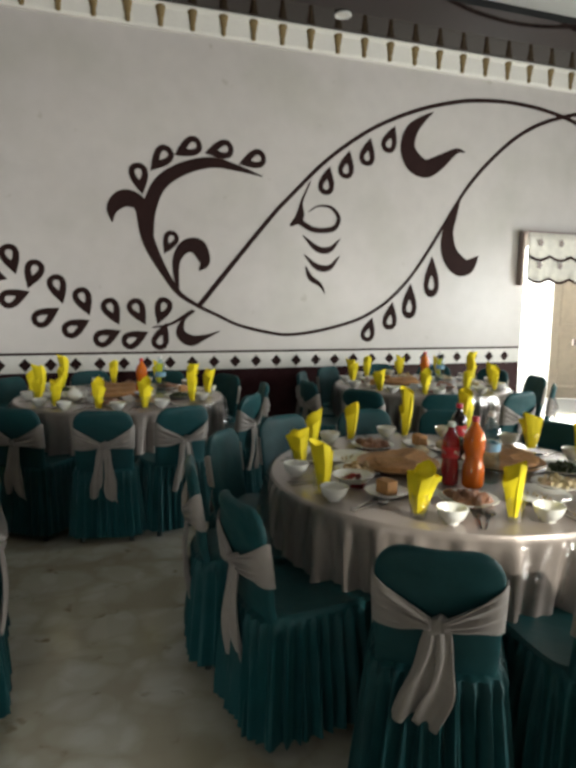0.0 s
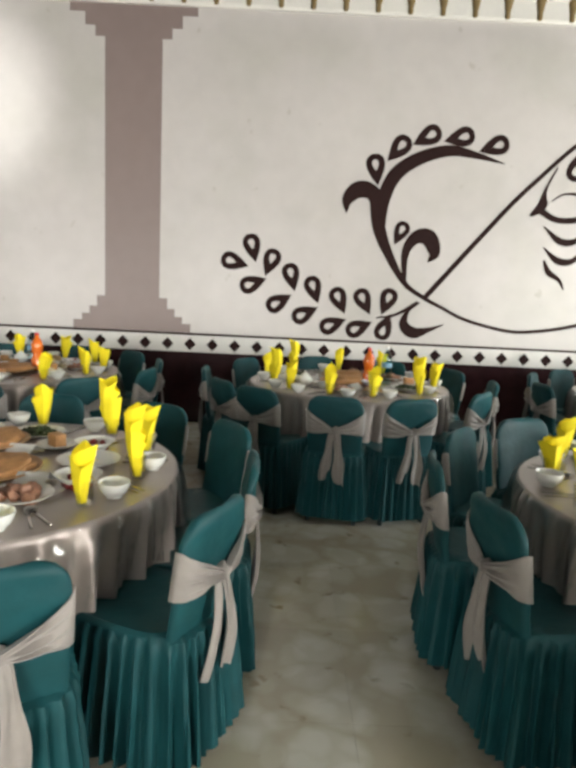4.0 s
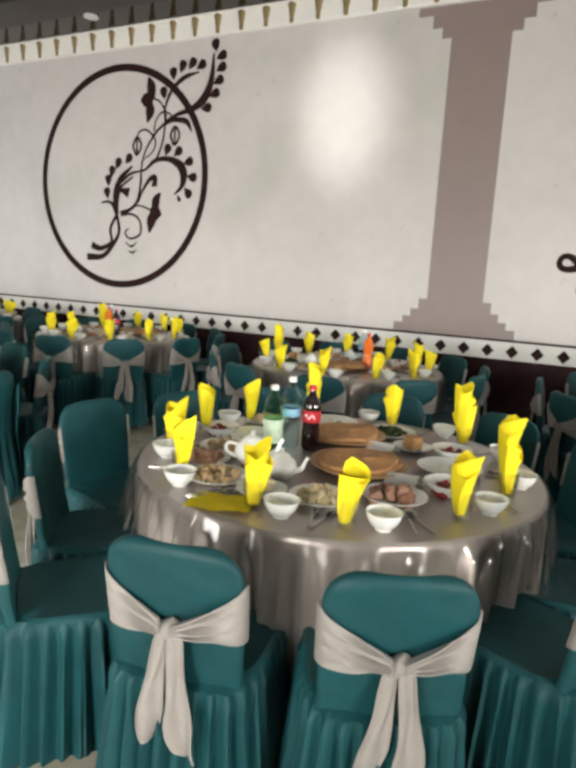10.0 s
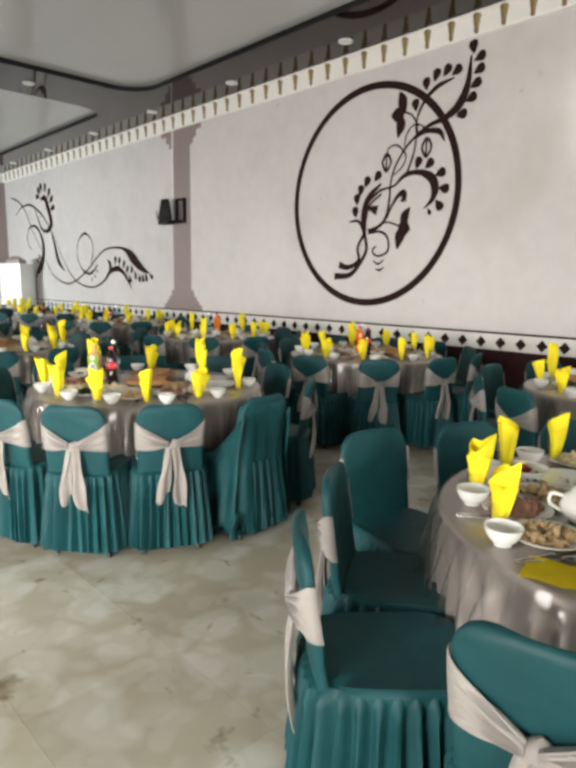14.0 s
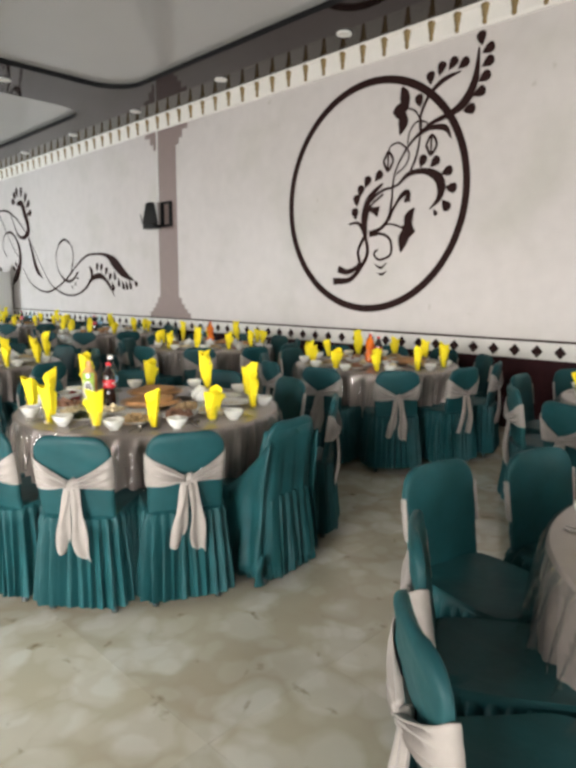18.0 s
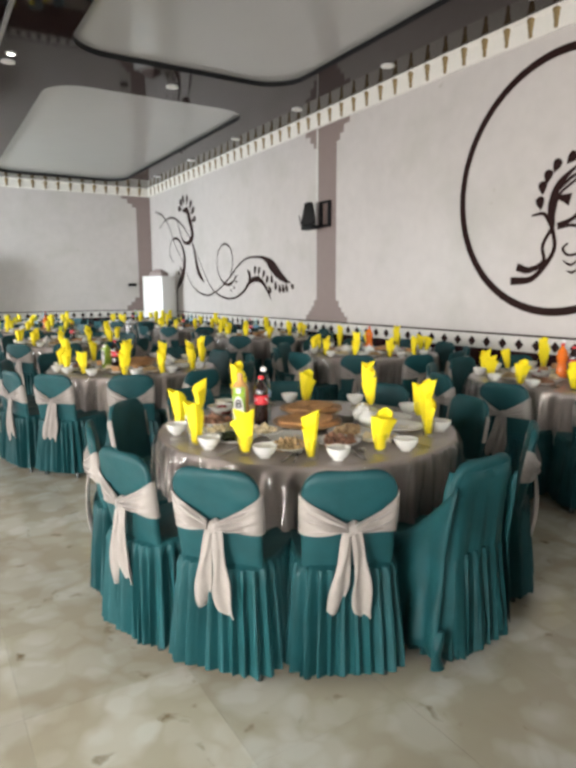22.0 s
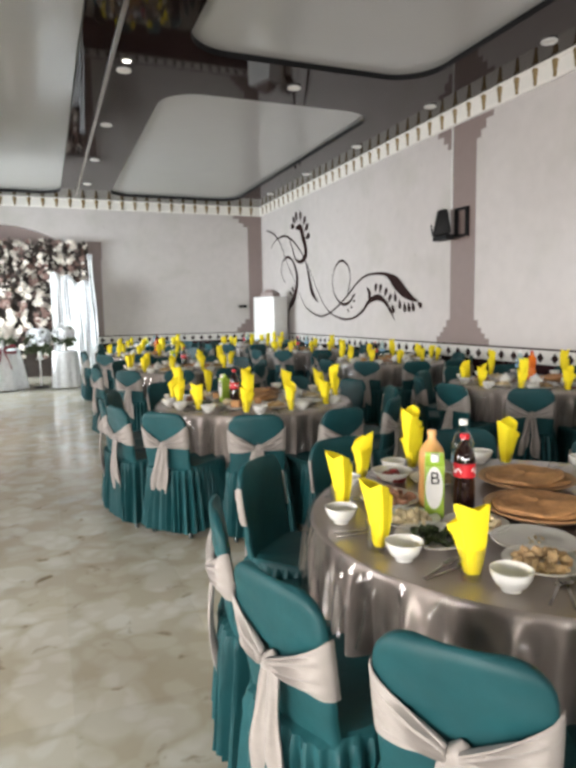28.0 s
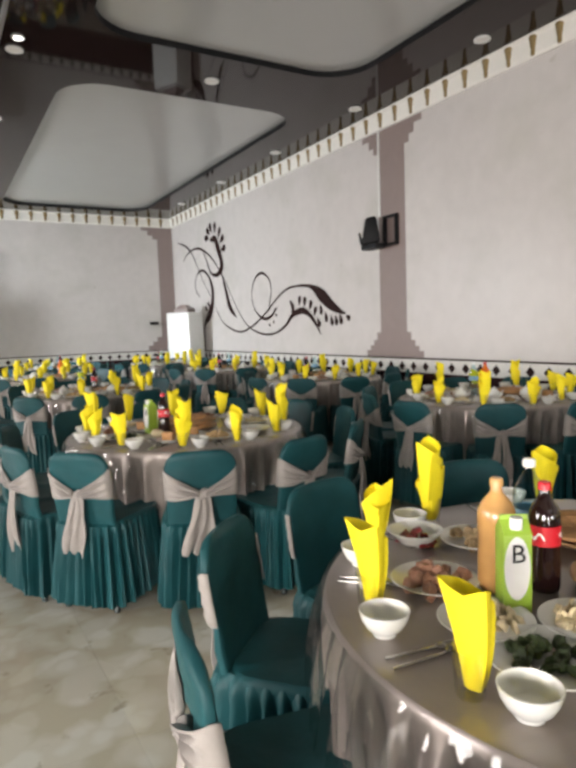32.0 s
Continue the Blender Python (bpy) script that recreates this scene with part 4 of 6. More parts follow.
def chair(kind):
    label = {"bow": "teal cloth-covered banquet chair with a beige sash tied behind", "long": "teal cloth-covered banquet chair with a long loose beige sash", "wide": "teal cloth-covered banquet chair with a broad-ended beige sash", "bare": "teal cloth-covered banquet chair with a draped cover and no sash"}[kind]
    c = thing("banquet_chair", label, "chair", None, "banquet chairs")
    back = part("back_cover", chair_back(), M_TEAL, c)
    part("seat_cover", seat_pad(), M_TEAL, c)
    part("skirt", skirt(34 if kind != "bare" else 26, {"bow": 1, "long": 5, "wide": 3, "bare": 9}[kind]), M_TEAL, c)
    for sx in (-1, 1):
        for sy in (-1, 1):
            leg = lathe([(0, 0), (0.016, 0), (0.017, 0.02), (0.012, 0.03), (0.012, 0.43), (0, 0.43)], 10, shift=(sx * 0.150, 0.145 if sy > 0 else -0.200, 0))
            part("leg", leg, M_FOOT, c, "dark metal leg under the skirt")
    if kind == "bare":
        # the loose cover falls over the back in folds
        rows = []
        for j in range(14):
            t = j / 13
            z = 0.800 - 0.735 * t
            zb = max(z, 0.44)
            spread = min(1.0, t * 1.1) ** 1.5
            row = []
            for k in range(45):
                q = k / 44 * 2 - 1
                fold = 0.011 * spread * math.cos(q * 12 + 0.9 * math.sin(3 * t)) + 0.004 * spread * math.cos(q * 27)
                hw = back_half_width(zb) * (1 - spread) + 0.238 * spread + 0.007
                y = back_y(zb) - 0.030 - 0.050 * spread - fold + (0.055 + 0.03 * spread) * abs(q) ** 7
                row.append((q * hw, y, z + 0.03 * t ** 4 * math.sin(q * 5)))
            rows.append(row)
        bm, _ = grid(rows)
        give_depth(part("drape", bm, M_TEAL, back, "loose folded back of the cover"), 0.004)
        # and sweeps forward from the back's edges along both sides in slanting folds
        for side in (-1, 1):
            rows = []
            for j in range(17):
                t = j / 16
                row = []
                for k in range(33):
                    q = k / 32
                    rise = max(0.0, 1 - q * 1.5) ** 1.7
                    top = 0.468 + 0.29 * rise
                    z = top - (top - 0.060 - 0.03 * math.sin(q * 8)) * t
                    fold = math.sin(t * 8 - q * 5.5 + 0.8) * 0.024 * math.sin(math.pi * min(1, t * 1.15)) * (0.35 + 0.65 * min(1, 2 * q)) + 0.011 * t * math.sin(q * 30)
                    x = 0.188 + 0.010 * (1 - rise) + 0.050 * t + 0.015 * math.sin(math.pi * q) * t + fold
                    y = -0.232 - 0.15 * (max(z, 0.45) - 0.45) * (1 - q) + 0.47 * q - 0.015 * t
                    row.append((side * x, y, z))
                rows.append(row)
            bm, _ = grid(rows)
            give_depth(part("side_drape", bm, M_TEAL, c, "loose slanting folds along the seat"), 0.004)
        # a corner of the hem is tied up in a knot
        rows = []
        for j in range(13):
            t = j / 12
            r = 0.010 + 0.015 * math.sin(math.pi * min(1, t * 1.6)) * (1 - 0.4 * t) + 0.020 * t * t
            rows.append([(-0.245 - 0.030 * math.sin(2.4 * t) + r * math.cos(a) * (1 + 0.2 * math.sin(3 * a + 5 * t)), -0.270 + r * 0.8 * math.sin(a), 0.20 - 0.14 * t) for a in (2 * math.pi * k / 14 for k in range(14))])
        bm, vs = grid(rows, close=True)
        bm.faces.new(vs[0])
        part("hem_knot", bm, M_TEAL, c, "knotted corner of the loose cover")
        return c
    slack = {"bow": 0.0, "long": 0.006, "wide": -0.004}[kind]
    for side in (-1, 1):
        give_depth(part("sash_wing", sash_wing(side, slack * (1 + side)), M_SASH, back), 0.004)
    part("sash_knot", sash_knot(), M_SASH, back)
    la, fa, sa, lb, fb, sb = {"bow": (0.32, 0.036, -0.004, 0.35, 0.040, 0.012), "long": (0.37, 0.040, -0.010, 0.34, 0.034, 0.0), "wide": (0.30, 0.050, -0.030, 0.32, 0.046, -0.055)}[kind]
    give_depth(part("sash_tail", sash_tail(-1, la, fa, 0.4, sa), M_SASH, back), 0.004)
    give_depth(part("sash_tail", sash_tail(1, lb, fb, 2.0, sb), M_SASH, back), 0.004)
    return c


CHAIRS = {}


def put_chair(kind, m):
    if kind not in CHAIRS:
        CHAIRS[kind] = chair(kind)
        CHAIRS[kind].matrix_basis = m
        return CHAIRS[kind]
    return copy_thing(CHAIRS[kind], m)


# ---- tables ----
R_TABLE, TOP = 0.78, 0.765


def table_parts():
    t = thing("round_table", "round folding banquet table under a silvery cloth", "table", None, "banquet tables")
    part("tabletop", lathe([(0, 0.725), (R_TABLE - 0.012, 0.725), (R_TABLE - 0.008, 0.757), (0, 0.757)], 64), M_BASKET, t)
    for k in range(4):
        a = radians(45 + 90 * k)
        part("leg", lathe([(0, 0), (0.022, 0), (0.022, 0.725), (0, 0.725)], 10, shift=(0.5 * math.cos(a), 0.5 * math.sin(a), 0)), M_FOOT, t)
    return t


def cloth_mesh(seed):
    r_ = random.Random(seed)
    n = 520
    ph = [r_.uniform(0, 6.28) for _ in range(6)]
    rows = []
    prof = [(0.2, TOP), (0.55, TOP), (R_TABLE - 0.02, TOP), (R_TABLE - 0.004, TOP - 0.003), (R_TABLE + 0.003, TOP - 0.012), (R_TABLE + 0.006, TOP - 0.03)]
    for r, z in prof:
        rows.append([(r * math.cos(2 * math.pi * k / n), r * math.sin(2 * math.pi * k / n), z) for k in range(n)])
    for j in range(1, 13):
        t = j / 12
        row = []
        for k in range(n):
            a = 2 * math.pi * k / n
            wave = 1.7 * (0.55 - abs(math.sin(8.0 * a + ph[0] + 0.9 * math.sin(3 * a + ph[1])))) + 0.9 * math.sin(38 * a + ph[2] + 2.2 * math.sin(2 * a + ph[3]) + 0.5 * t) + 0.5 * math.sin(67 * a + ph[4] + 1.5 * t + 2 * math.sin(5 * a))
            r = R_TABLE + 0.006 - 0.05 * t + 0.036 * t ** 0.45 * wave
            row.append((r * math.cos(a), r * math.sin(a), TOP - 0.03 - 0.62 * t + 0.012 * t * math.sin(5 * a + ph[5])))
        rows.append(row)
    bm, vs = grid(rows, close=True)
    mid = bm.verts.new((0, 0, TOP))
    for k in range(n):
        bm.faces.new((mid, vs[0][k], vs[0][(k + 1) % n]))
    return bm


def film_mesh(seed):
    """The clear plastic laid over the cloth: it hangs a little way down in stiff creases, with an uneven hem."""
    r_ = random.Random(seed)
    n = 480
    ph = [r_.uniform(0, 6.28) for _ in range(6)]
    rows = [[((R_TABLE + 0.010) * math.cos(2 * math.pi * k / n), (R_TABLE + 0.010) * math.sin(2 * math.pi * k / n), TOP - 0.006) for k in range(n)]]
    for j in range(1, 8):
        t = j / 7
        row = []
        for k in range(n):
            a = 2 * math.pi * k / n
            crease = abs(math.sin(15 * a + ph[0] + 1.6 * math.sin(3 * a + ph[1]))) + 0.7 * abs(math.sin(33 * a + ph[2] + 2 * t + 1.5 * math.sin(4 * a))) + 0.35 * math.sin(61 * a + ph[4] + 5 * t)
            r = R_TABLE + 0.016 + 0.030 * t ** 0.6 * crease
            row.append((r * math.cos(a), r * math.sin(a), TOP - 0.006 - (0.27 + 0.06 * math.sin(4 * a + ph[3]) + 0.03 * math.sin(9 * a + ph[5])) * t))
        rows.append(row)
    bm, _ = grid(rows, close=True)
    return bm


# ---- table ware, each with its base at z = 0 ----
def napkin(kind):
    """A square napkin folded flat and stood on its narrow end: two leaves with slanting, crisp upper edges and a flap across the front."""
    bm = bmesh.new()
    tall = (0.168, 0.176, 0.160)[kind]
    wide = (0.052, 0.053, 0.059)[kind]
    slant = (0.17, -0.22, 0.07)[kind]
    lean = (0.006, -0.012, 0.014)[kind]

    def spot(u, t, side, scale, tilt, y0):
        """u runs -1..1 across the leaf, t up it; side is -1 in front and 1 behind."""
        w = (0.020 + (wide - 0.020) * t ** 0.9) * scale
        d = (0.014 + 0.022 * t) * (1 - u * u)
        turn = 0.0 if scale > 0.9 else 1.15
        x, y = u * w, side * d + 0.005 * u * t
        x, y = x * math.cos(turn) - y * math.sin(turn), x * math.sin(turn) + y * math.cos(turn)
        return (x + lean * t * t, y0 + y + 0.010 * math.sin(2.2 * t + kind), 0.010 + tall * t * (1 - tilt * u * t))

    for scale, tilt, y0, height in ((1.0, slant, 0.0, 0.92), (0.86, -slant - 0.08, 0.0, 1.0)):
        rows = []
        for j in range(9):
            t = height * j / 8
            rows.append([spot(-1 + k / 5, t, -1, scale, tilt, y0) for k in range(11)] + [spot(1 - k / 5, t, 1, scale, tilt, y0) for k in range(1, 10)])
        _, vs = grid(rows, close=True, bm=bm)
        bm.faces.new(vs[0])
        rim = vs[-1]
        low = [bm.verts.new((v.co.x * 0.94, y0 + (v.co.y - y0) * 0.7, v.co.z - 0.020)) for v in rim]
        for k in range(len(rim)):
            bm.faces.new((rim[k], rim[(k + 1) % len(rim)], low[(k + 1) % len(rim)], low[k]))
        bm.faces.new(low)
    # the flap, from one edge across the front
    s_ = 1 if slant > 0 else -1
    flap = []
    for j in range(7):
        t = 0.10 + 0.80 * j / 6
        row = []
        for k in range(7):
            u = s_ * (-1 + (1.55 - 1.2 * t) * k / 6)
            x, y, z = spot(max(-1.0, min(1.0, u)), t, -1, 1.02, slant, -0.002)
            row.append((x, y, z))
        flap.append(row)
    grid(flap, bm=bm)
    return bm


def napkin_double():
    """A napkin fan folded in two storeys."""
    bm = napkin(0)
    other = napkin(1)
    for v in other.verts:
        v.co = Vector((v.co.x * 0.88 + 0.016, v.co.y + 0.012, v.co.z + 0.072))
    me = bpy.data.meshes.new("tmp")
    other.to_mesh(me)
    other.free()
    bm.from_mesh(me)
    bpy.data.meshes.remove(me)
    return bm


PROTO = {}


def proto(key, build):
    """Build a thing once, then copy it; the first one is the pattern and is used as well."""
    def put(m):
        if key not in PROTO:
            PROTO[key] = build()
            PROTO[key].matrix_basis = m
            return PROTO[key]
        return copy_thing(PROTO[key], m)
    return put


def simple(name, label, category, group, bm_material_pairs):
    def build():
        t = thing(name, label, category, None, group)
        for nm, make, material in bm_material_pairs:
            part(nm, make(), material, t)
        return t
    return build


def tumbler():
    n = 12
    return lathe([(0.0, 0.0), (0.027, 0.0), (0.031, 0.05), (0.034, 0.088), (0.0325, 0.088), (0.029, 0.05), (0.025, 0.008), (0, 0.008)], n)


def bowl_mesh():
    return lathe([(0, 0), (0.025, 0), (0.026, 0.007), (0.040, 0.018), (0.050, 0.036), (0.055, 0.055), (0.0525, 0.056), (0.046, 0.037), (0.036, 0.021), (0, 0.014)], 24)


def plate_mesh(r=0.115):
    return lathe([(0, 0), (r * 0.55, 0), (r * 0.6, 0.004), (r * 0.95, 0.016), (r, 0.020), (r * 0.985, 0.022), (r * 0.62, 0.009), (0, 0.007)], 32)


def fork_mesh():
    bm = box(-0.004, 0.004, -0.09, 0.03, 0.001, 0.004, 0.001)
    box(-0.011, 0.011, 0.03, 0.05, 0.001, 0.004, 0.001, bm)
    for k in (-1, 0, 1):
        box(k * 0.008 - 0.0022, k * 0.008 + 0.0022, 0.05, 0.09, 0.001, 0.004, 0, bm)
    return bm


def spoon_mesh():
    bm = box(-0.004, 0.004, -0.09, 0.045, 0.001, 0.004, 0.001)
    b2 = bmesh.ops.create_uvsphere(bm, u_segments=12, v_segments=6, radius=1)
    for v in b2["verts"]:
        v.co = Vector((v.co.x * 0.019, 0.065 + v.co.y * 0.028, 0.007 + v.co.z * 0.006))
    return bm


def heap(r, h, lumps, seed, size=0.02):
    """A heap of small food pieces."""
    r_ = random.Random(seed)
    bm = bmesh.new()
    for _ in range(lumps):
        a, q = r_.uniform(0, 6.28), r * math.sqrt(r_.random())
        z = 0.012 + h * (1 - (q / r) ** 2) * r_.uniform(0.3, 1)
        m = pose(q * math.cos(a), q * math.sin(a), z, r_.uniform(0, 90), r_.uniform(0, 90), r_.uniform(0, 360)) @ Matrix.Diagonal((size * r_.uniform(0.7, 1.5), size * r_.uniform(0.6, 1.1), size * r_.uniform(0.4, 0.8), 1))
        bmesh.ops.create_icosphere(bm, subdivisions=1, radius=1, matrix=m)
    return bm


def bread_mesh(r=0.145, h=0.032, base=0.018, seed=0):
    """A flat loaf: uneven outline, thick rim, sunken and blistered middle."""
    r_ = random.Random(seed)
    bm = lathe([(0, base), (r * 0.6, base), (r * 0.92, base), (r, base + h * 0.4), (r * 0.97, base + h * 0.8), (r * 0.86, base + h), (r * 0.7, base + h * 0.86), (r * 0.45, base + h * 0.78), (r * 0.22, base + h * 0.84), (0, base + h * 0.82)], 36)
    ph = [r_.uniform(0, 6.28) for _ in range(4)]
    for v in bm.verts:
        a = math.atan2(v.co.y, v.co.x)
        k = 1 + 0.06 * math.sin(2 * a + ph[0]) + 0.04 * math.sin(5 * a + ph[1]) + 0.02 * math.sin(11 * a + ph[2])
        v.co.x, v.co.y = v.co.x * k, v.co.y * k
        if v.co.z > base + h * 0.5:
            v.co.z += 0.005 * math.sin(3 * a + ph[3]) + 0.002 * r_.uniform(-1, 1)
    return bm


def bread_dish():
    t = thing("bread_dish", "round wooden dish with flat round breads on a laid table", "bread dish", None, "bread dishes")
    part("dish", lathe([(0, 0), (0.11, 0), (0.15, 0.012), (0.185, 0.03), (0.182, 0.036), (0.14, 0.02), (0, 0.016)], 36), M_BASKET, t, "shallow turned wooden dish")
    part("bread", bread_mesh(0.152, 0.022, 0.020, 1), M_BREAD, t)
    top = part("bread", bread_mesh(0.130, 0.018, 0.038, 4), M_BREAD, t)
    top.matrix_basis = pose(0.015, -0.02, 0.0, 5, -4, 20)
    return t


def bottle_mesh(h, r, neck=0.013, waist=0.0):
    return lathe([(0, 0), (r * 0.80, 0), (r * 0.97, h * 0.03), (r, h * 0.07), (r, h * 0.28), (r * (1 - waist * 0.6), h * 0.35), (r * (1 - waist), h * 0.42), (r * (1 - waist * 0.6), h * 0.49), (r, h * 0.56), (r, h * 0.66), (r * 0.95, h * 0.72), (r * 0.80, h * 0.78), (r * 0.56, h * 0.83), (neck * 1.15, h * 0.875), (neck, h * 0.93), (0, h * 0.93)], 24)


def ring_mesh(r, z0, z1):
    return lathe([(r - 0.002, z0), (r, z0), (r, z1), (r - 0.002, z1)], 24)


def bottle(name, label, h, r, body, label_mat, cap_mat, waist=0.06, band=(0.44, 0.62)):
    def build():
        t = thing(name, label, "bottle", None, "drink bottles")
        b = part("bottle_body", bottle_mesh(h, r, 0.013, waist), body, t)
        if label_mat:
            part("bottle_label", ring_mesh(r + 0.0006, h * band[0], h * band[1]), label_mat, b)
        if label_mat is M_LABEL_RED:
            for a0 in (0.0, 2.1, 4.2):
                rows = [[((r + 0.0014) * math.cos(a0 + 1.2 * i / 14), (r + 0.0014) * math.sin(a0 + 1.2 * i / 14), h * (band[0] + band[1]) / 2 + 0.007 * math.sin(i * 0.75) + o * (0.35 + 0.65 * abs(math.sin(i * 0.6)))) for i in range(15)] for o in (-0.005, 0.005)]
                mark, _ = grid(rows)
                part("label_mark", mark, M_PAPER, b, "white wavy mark on the label")
        part("cap", lathe([(0, h * 0.93), (0.016, h * 0.93), (0.016, h * 0.985), (0.013, h), (0, h)], 16), cap_mat, b)
        return t
    return build


def text_mesh(body, size, material, parent, m, name="lettering"):
    cu = bpy.data.curves.new(name, "FONT")
    cu.body, cu.size, cu.extrude, cu.align_x, cu.align_y = body, size, 0.0004, "CENTER", "CENTER"
    tmp = bpy.data.objects.new("tmp", cu)
    me = bpy.data.meshes.new_from_object(tmp)
    bpy.data.objects.remove(tmp)
    me.materials.append(material)
    o = new(name, me)
    o.parent = parent
    o.matrix_basis = m
    return o


def carton():
    t = thing("juice_carton", "tall green and white juice carton with a black letter", "carton", None, "drink cartons")
    part("carton_body", box(-0.032, 0.032, -0.032, 0.032, 0, 0.185, 0.004), M_JUICE, t)
    bm, vs = grid([[(x * s, y * s2, z) for x, y in ((-0.032, -0.032), (0.032, -0.032), (0.032, 0.032), (-0.032, 0.032))] for s, s2, z in ((0.98, 0.98, 0.185), (0.98, 0.1, 0.212), (0.98, 0.06, 0.223))], close=True)
    bm.faces.new(vs[-1])
    part("carton_top", bm, M_JUICE, t, "gabled top", smooth=False)
    part("cap", lathe([(0, 0.195), (0.014, 0.195), (0.014, 0.221), (0, 0.222)], 14, shift=(0, -0.018, 0)), M_PAPER, t)
    for ang in (0, 180):
        r = pose(0, 0, 0, 0, 0, ang)
        bm = bmesh.new()
        bm.faces.new([bm.verts.new((0.029 * math.cos(k * math.pi / 14) - 0.002, -0.0335, 0.108 + 0.073 * math.sin(k * math.pi / 14))) for k in range(28)])
        o = part("panel", bm, M_PAPER, t, "white oval panel", smooth=False)
        o.matrix_basis = r
        text_mesh("B", 0.06, M_BLACK, t, r @ pose(0, -0.0345, 0.140, 90, 0, 0))
    return t


def teapot():
    t = thing("teapot", "white china teapot with a lid", "teapot", None, "teapots")
    pot = part("pot_body", lathe([(0, 0), (0.045, 0), (0.05, 0.006), (0.075, 0.035), (0.082, 0.065), (0.07, 0.098), (0.045, 0.115), (0.042, 0.12), (0, 0.12)], 24), M_CHINA, t)
    part("lid", lathe([(0.046, 0.118), (0.044, 0.125), (0.025, 0.138), (0.008, 0.142), (0.012, 0.155), (0.006, 0.164), (0, 0.165)], 18), M_CHINA, t)
    for nm, pts in (("spout", [(0.07, 0.045, 0.016), (0.11, 0.065, 0.013), (0.125, 0.10, 0.009), (0.14, 0.125, 0.008)]), ("handle", [(-0.066, 0.095, 0.007), (-0.11, 0.10, 0.007), (-0.118, 0.065, 0.007), (-0.075, 0.035, 0.007)])):
        path = smooth_path(pts, 6)
        rows = []
        for k, p in enumerate(path):
            d = path[min(k + 1, len(path) - 1)] - path[max(k - 1, 0)]
            d = d[:2] / np.linalg.norm(d[:2])
            rows.append([(p[0] - d[1] * p[2] * math.cos(a), p[2] * math.sin(a), p[1] + d[0] * p[2] * math.cos(a)) for a in (2 * math.pi * q / 8 for q in range(8))])
        bm, vs = grid(rows, close=True)
        bm.faces.new(vs[0])
        bm.faces.new(vs[-1])
        part(nm, bm, M_CHINA, pot)
    return t


def dish(name, label, food, material, r, build_food):
    def build():
        t = thing(name, label, "plate", None, "dishes of food")
        part("plate", plate_mesh(r), M_CHINA, t)
        part(food, build_food(), material, t)["kind"] = "stuff"
        return t
    return build


def deep_dish(label, material, seed):
    def build():
        t = thing("salad_bowl", label, "bowl", None, "dishes of food")
        part("bowl", lathe([(0, 0), (0.04, 0), (0.07, 0.03), (0.085, 0.045), (0.082, 0.046), (0.06, 0.028), (0, 0.02)], 28), M_CHINA, t)
        part("food", heap(0.05, 0.03, 18, seed, 0.016), material, t)["kind"] = "stuff"
        return t
    return build


def folded_paper():
    bm, vs = grid([[(-0.06, -0.05, 0.002), (0.06, -0.055, 0.002)], [(-0.055, 0.0, 0.045), (0.062, 0.0, 0.04)], [(-0.05, 0.06, 0.002), (0.066, 0.05, 0.002)]])
    bmesh.ops.solidify(bm, geom=bm.faces[:], thickness=0.004)
    return bm


def flat_napkin():
    bm, _ = grid([[(-0.10 + 0.2 * i / 8, -0.07 + 0.14 * j / 6, 0.003 + 0.003 * math.sin(i * 1.1 + j) + (0.004 if i > 4 else 0)) for i in range(9)] for j in range(7)])
    bmesh.ops.solidify(bm, geom=bm.faces[:], thickness=0.002)
    return bm


def bread_roll():
    bm = bmesh.new()
    bmesh.ops.create_icosphere(bm, subdivisions=3, radius=1.0)
    for v in bm.verts:
        k = 1 + 0.06 * math.sin(4 * v.co.x + 3 * v.co.y) + 0.04 * math.sin(9 * v.co.y + 5 * v.co.z)
        v.co = Vector((v.co.x * 0.044 * k, v.co.y * 0.036 * k, 0.034 + v.co.z * 0.026 * k))
    return bm


put_napkin = [proto("napkin%d" % k, simple("napkin", "bright yellow napkin folded into points and stood in a glass", "napkin", "yellow napkins", [("cloth", (lambda k=k: napkin(k)) if k < 3 else napkin_double, M_NAPKIN)])) for k in range(4)]
put_glass = proto("glass", simple("drinking_glass", "clear drinking glass holding a yellow napkin", "glass", "drinking glasses", [("tumbler", tumbler, M_GLASS)]))
put_bowl = proto("bowl", simple("soup_bowl", "small white china soup bowl at a place setting", "bowl", "soup bowls", [("bowl", bowl_mesh, M_CHINA)]))
put_fork = proto("fork", simple("fork", "steel fork beside a soup bowl", "fork", "forks", [("fork_body", fork_mesh, M_STEEL)]))
put_spoon = proto("spoon", simple("spoon", "steel spoon beside a soup bowl", "spoon", "spoons", [("spoon_body", spoon_mesh, M_STEEL)]))
put_bread = proto("bread", bread_dish)
put_cola = proto("cola", bottle("cola_bottle", "dark cola bottle with a red label and cap", 0.27, 0.038, M_COLA, M_LABEL_RED, M_LABEL_RED, 0.08))
put_orange = proto("orange", bottle("soda_bottle", "bottle of orange soda with a red cap", 0.29, 0.044, M_ORANGE, None, M_LABEL_RED, 0.24))
put_redsoda = proto("redsoda", bottle("soda_bottle", "bottle of red soda with a white cap", 0.26, 0.036, M_REDSODA, M_LABEL_RED, M_PAPER, 0.10))
put_water = proto("water", bottle("water_bottle", "clear plastic water bottle with a blue label", 0.30, 0.041, M_WATER, M_LABEL_BLUE, M_PAPER, 0.08, (0.46, 0.57)))
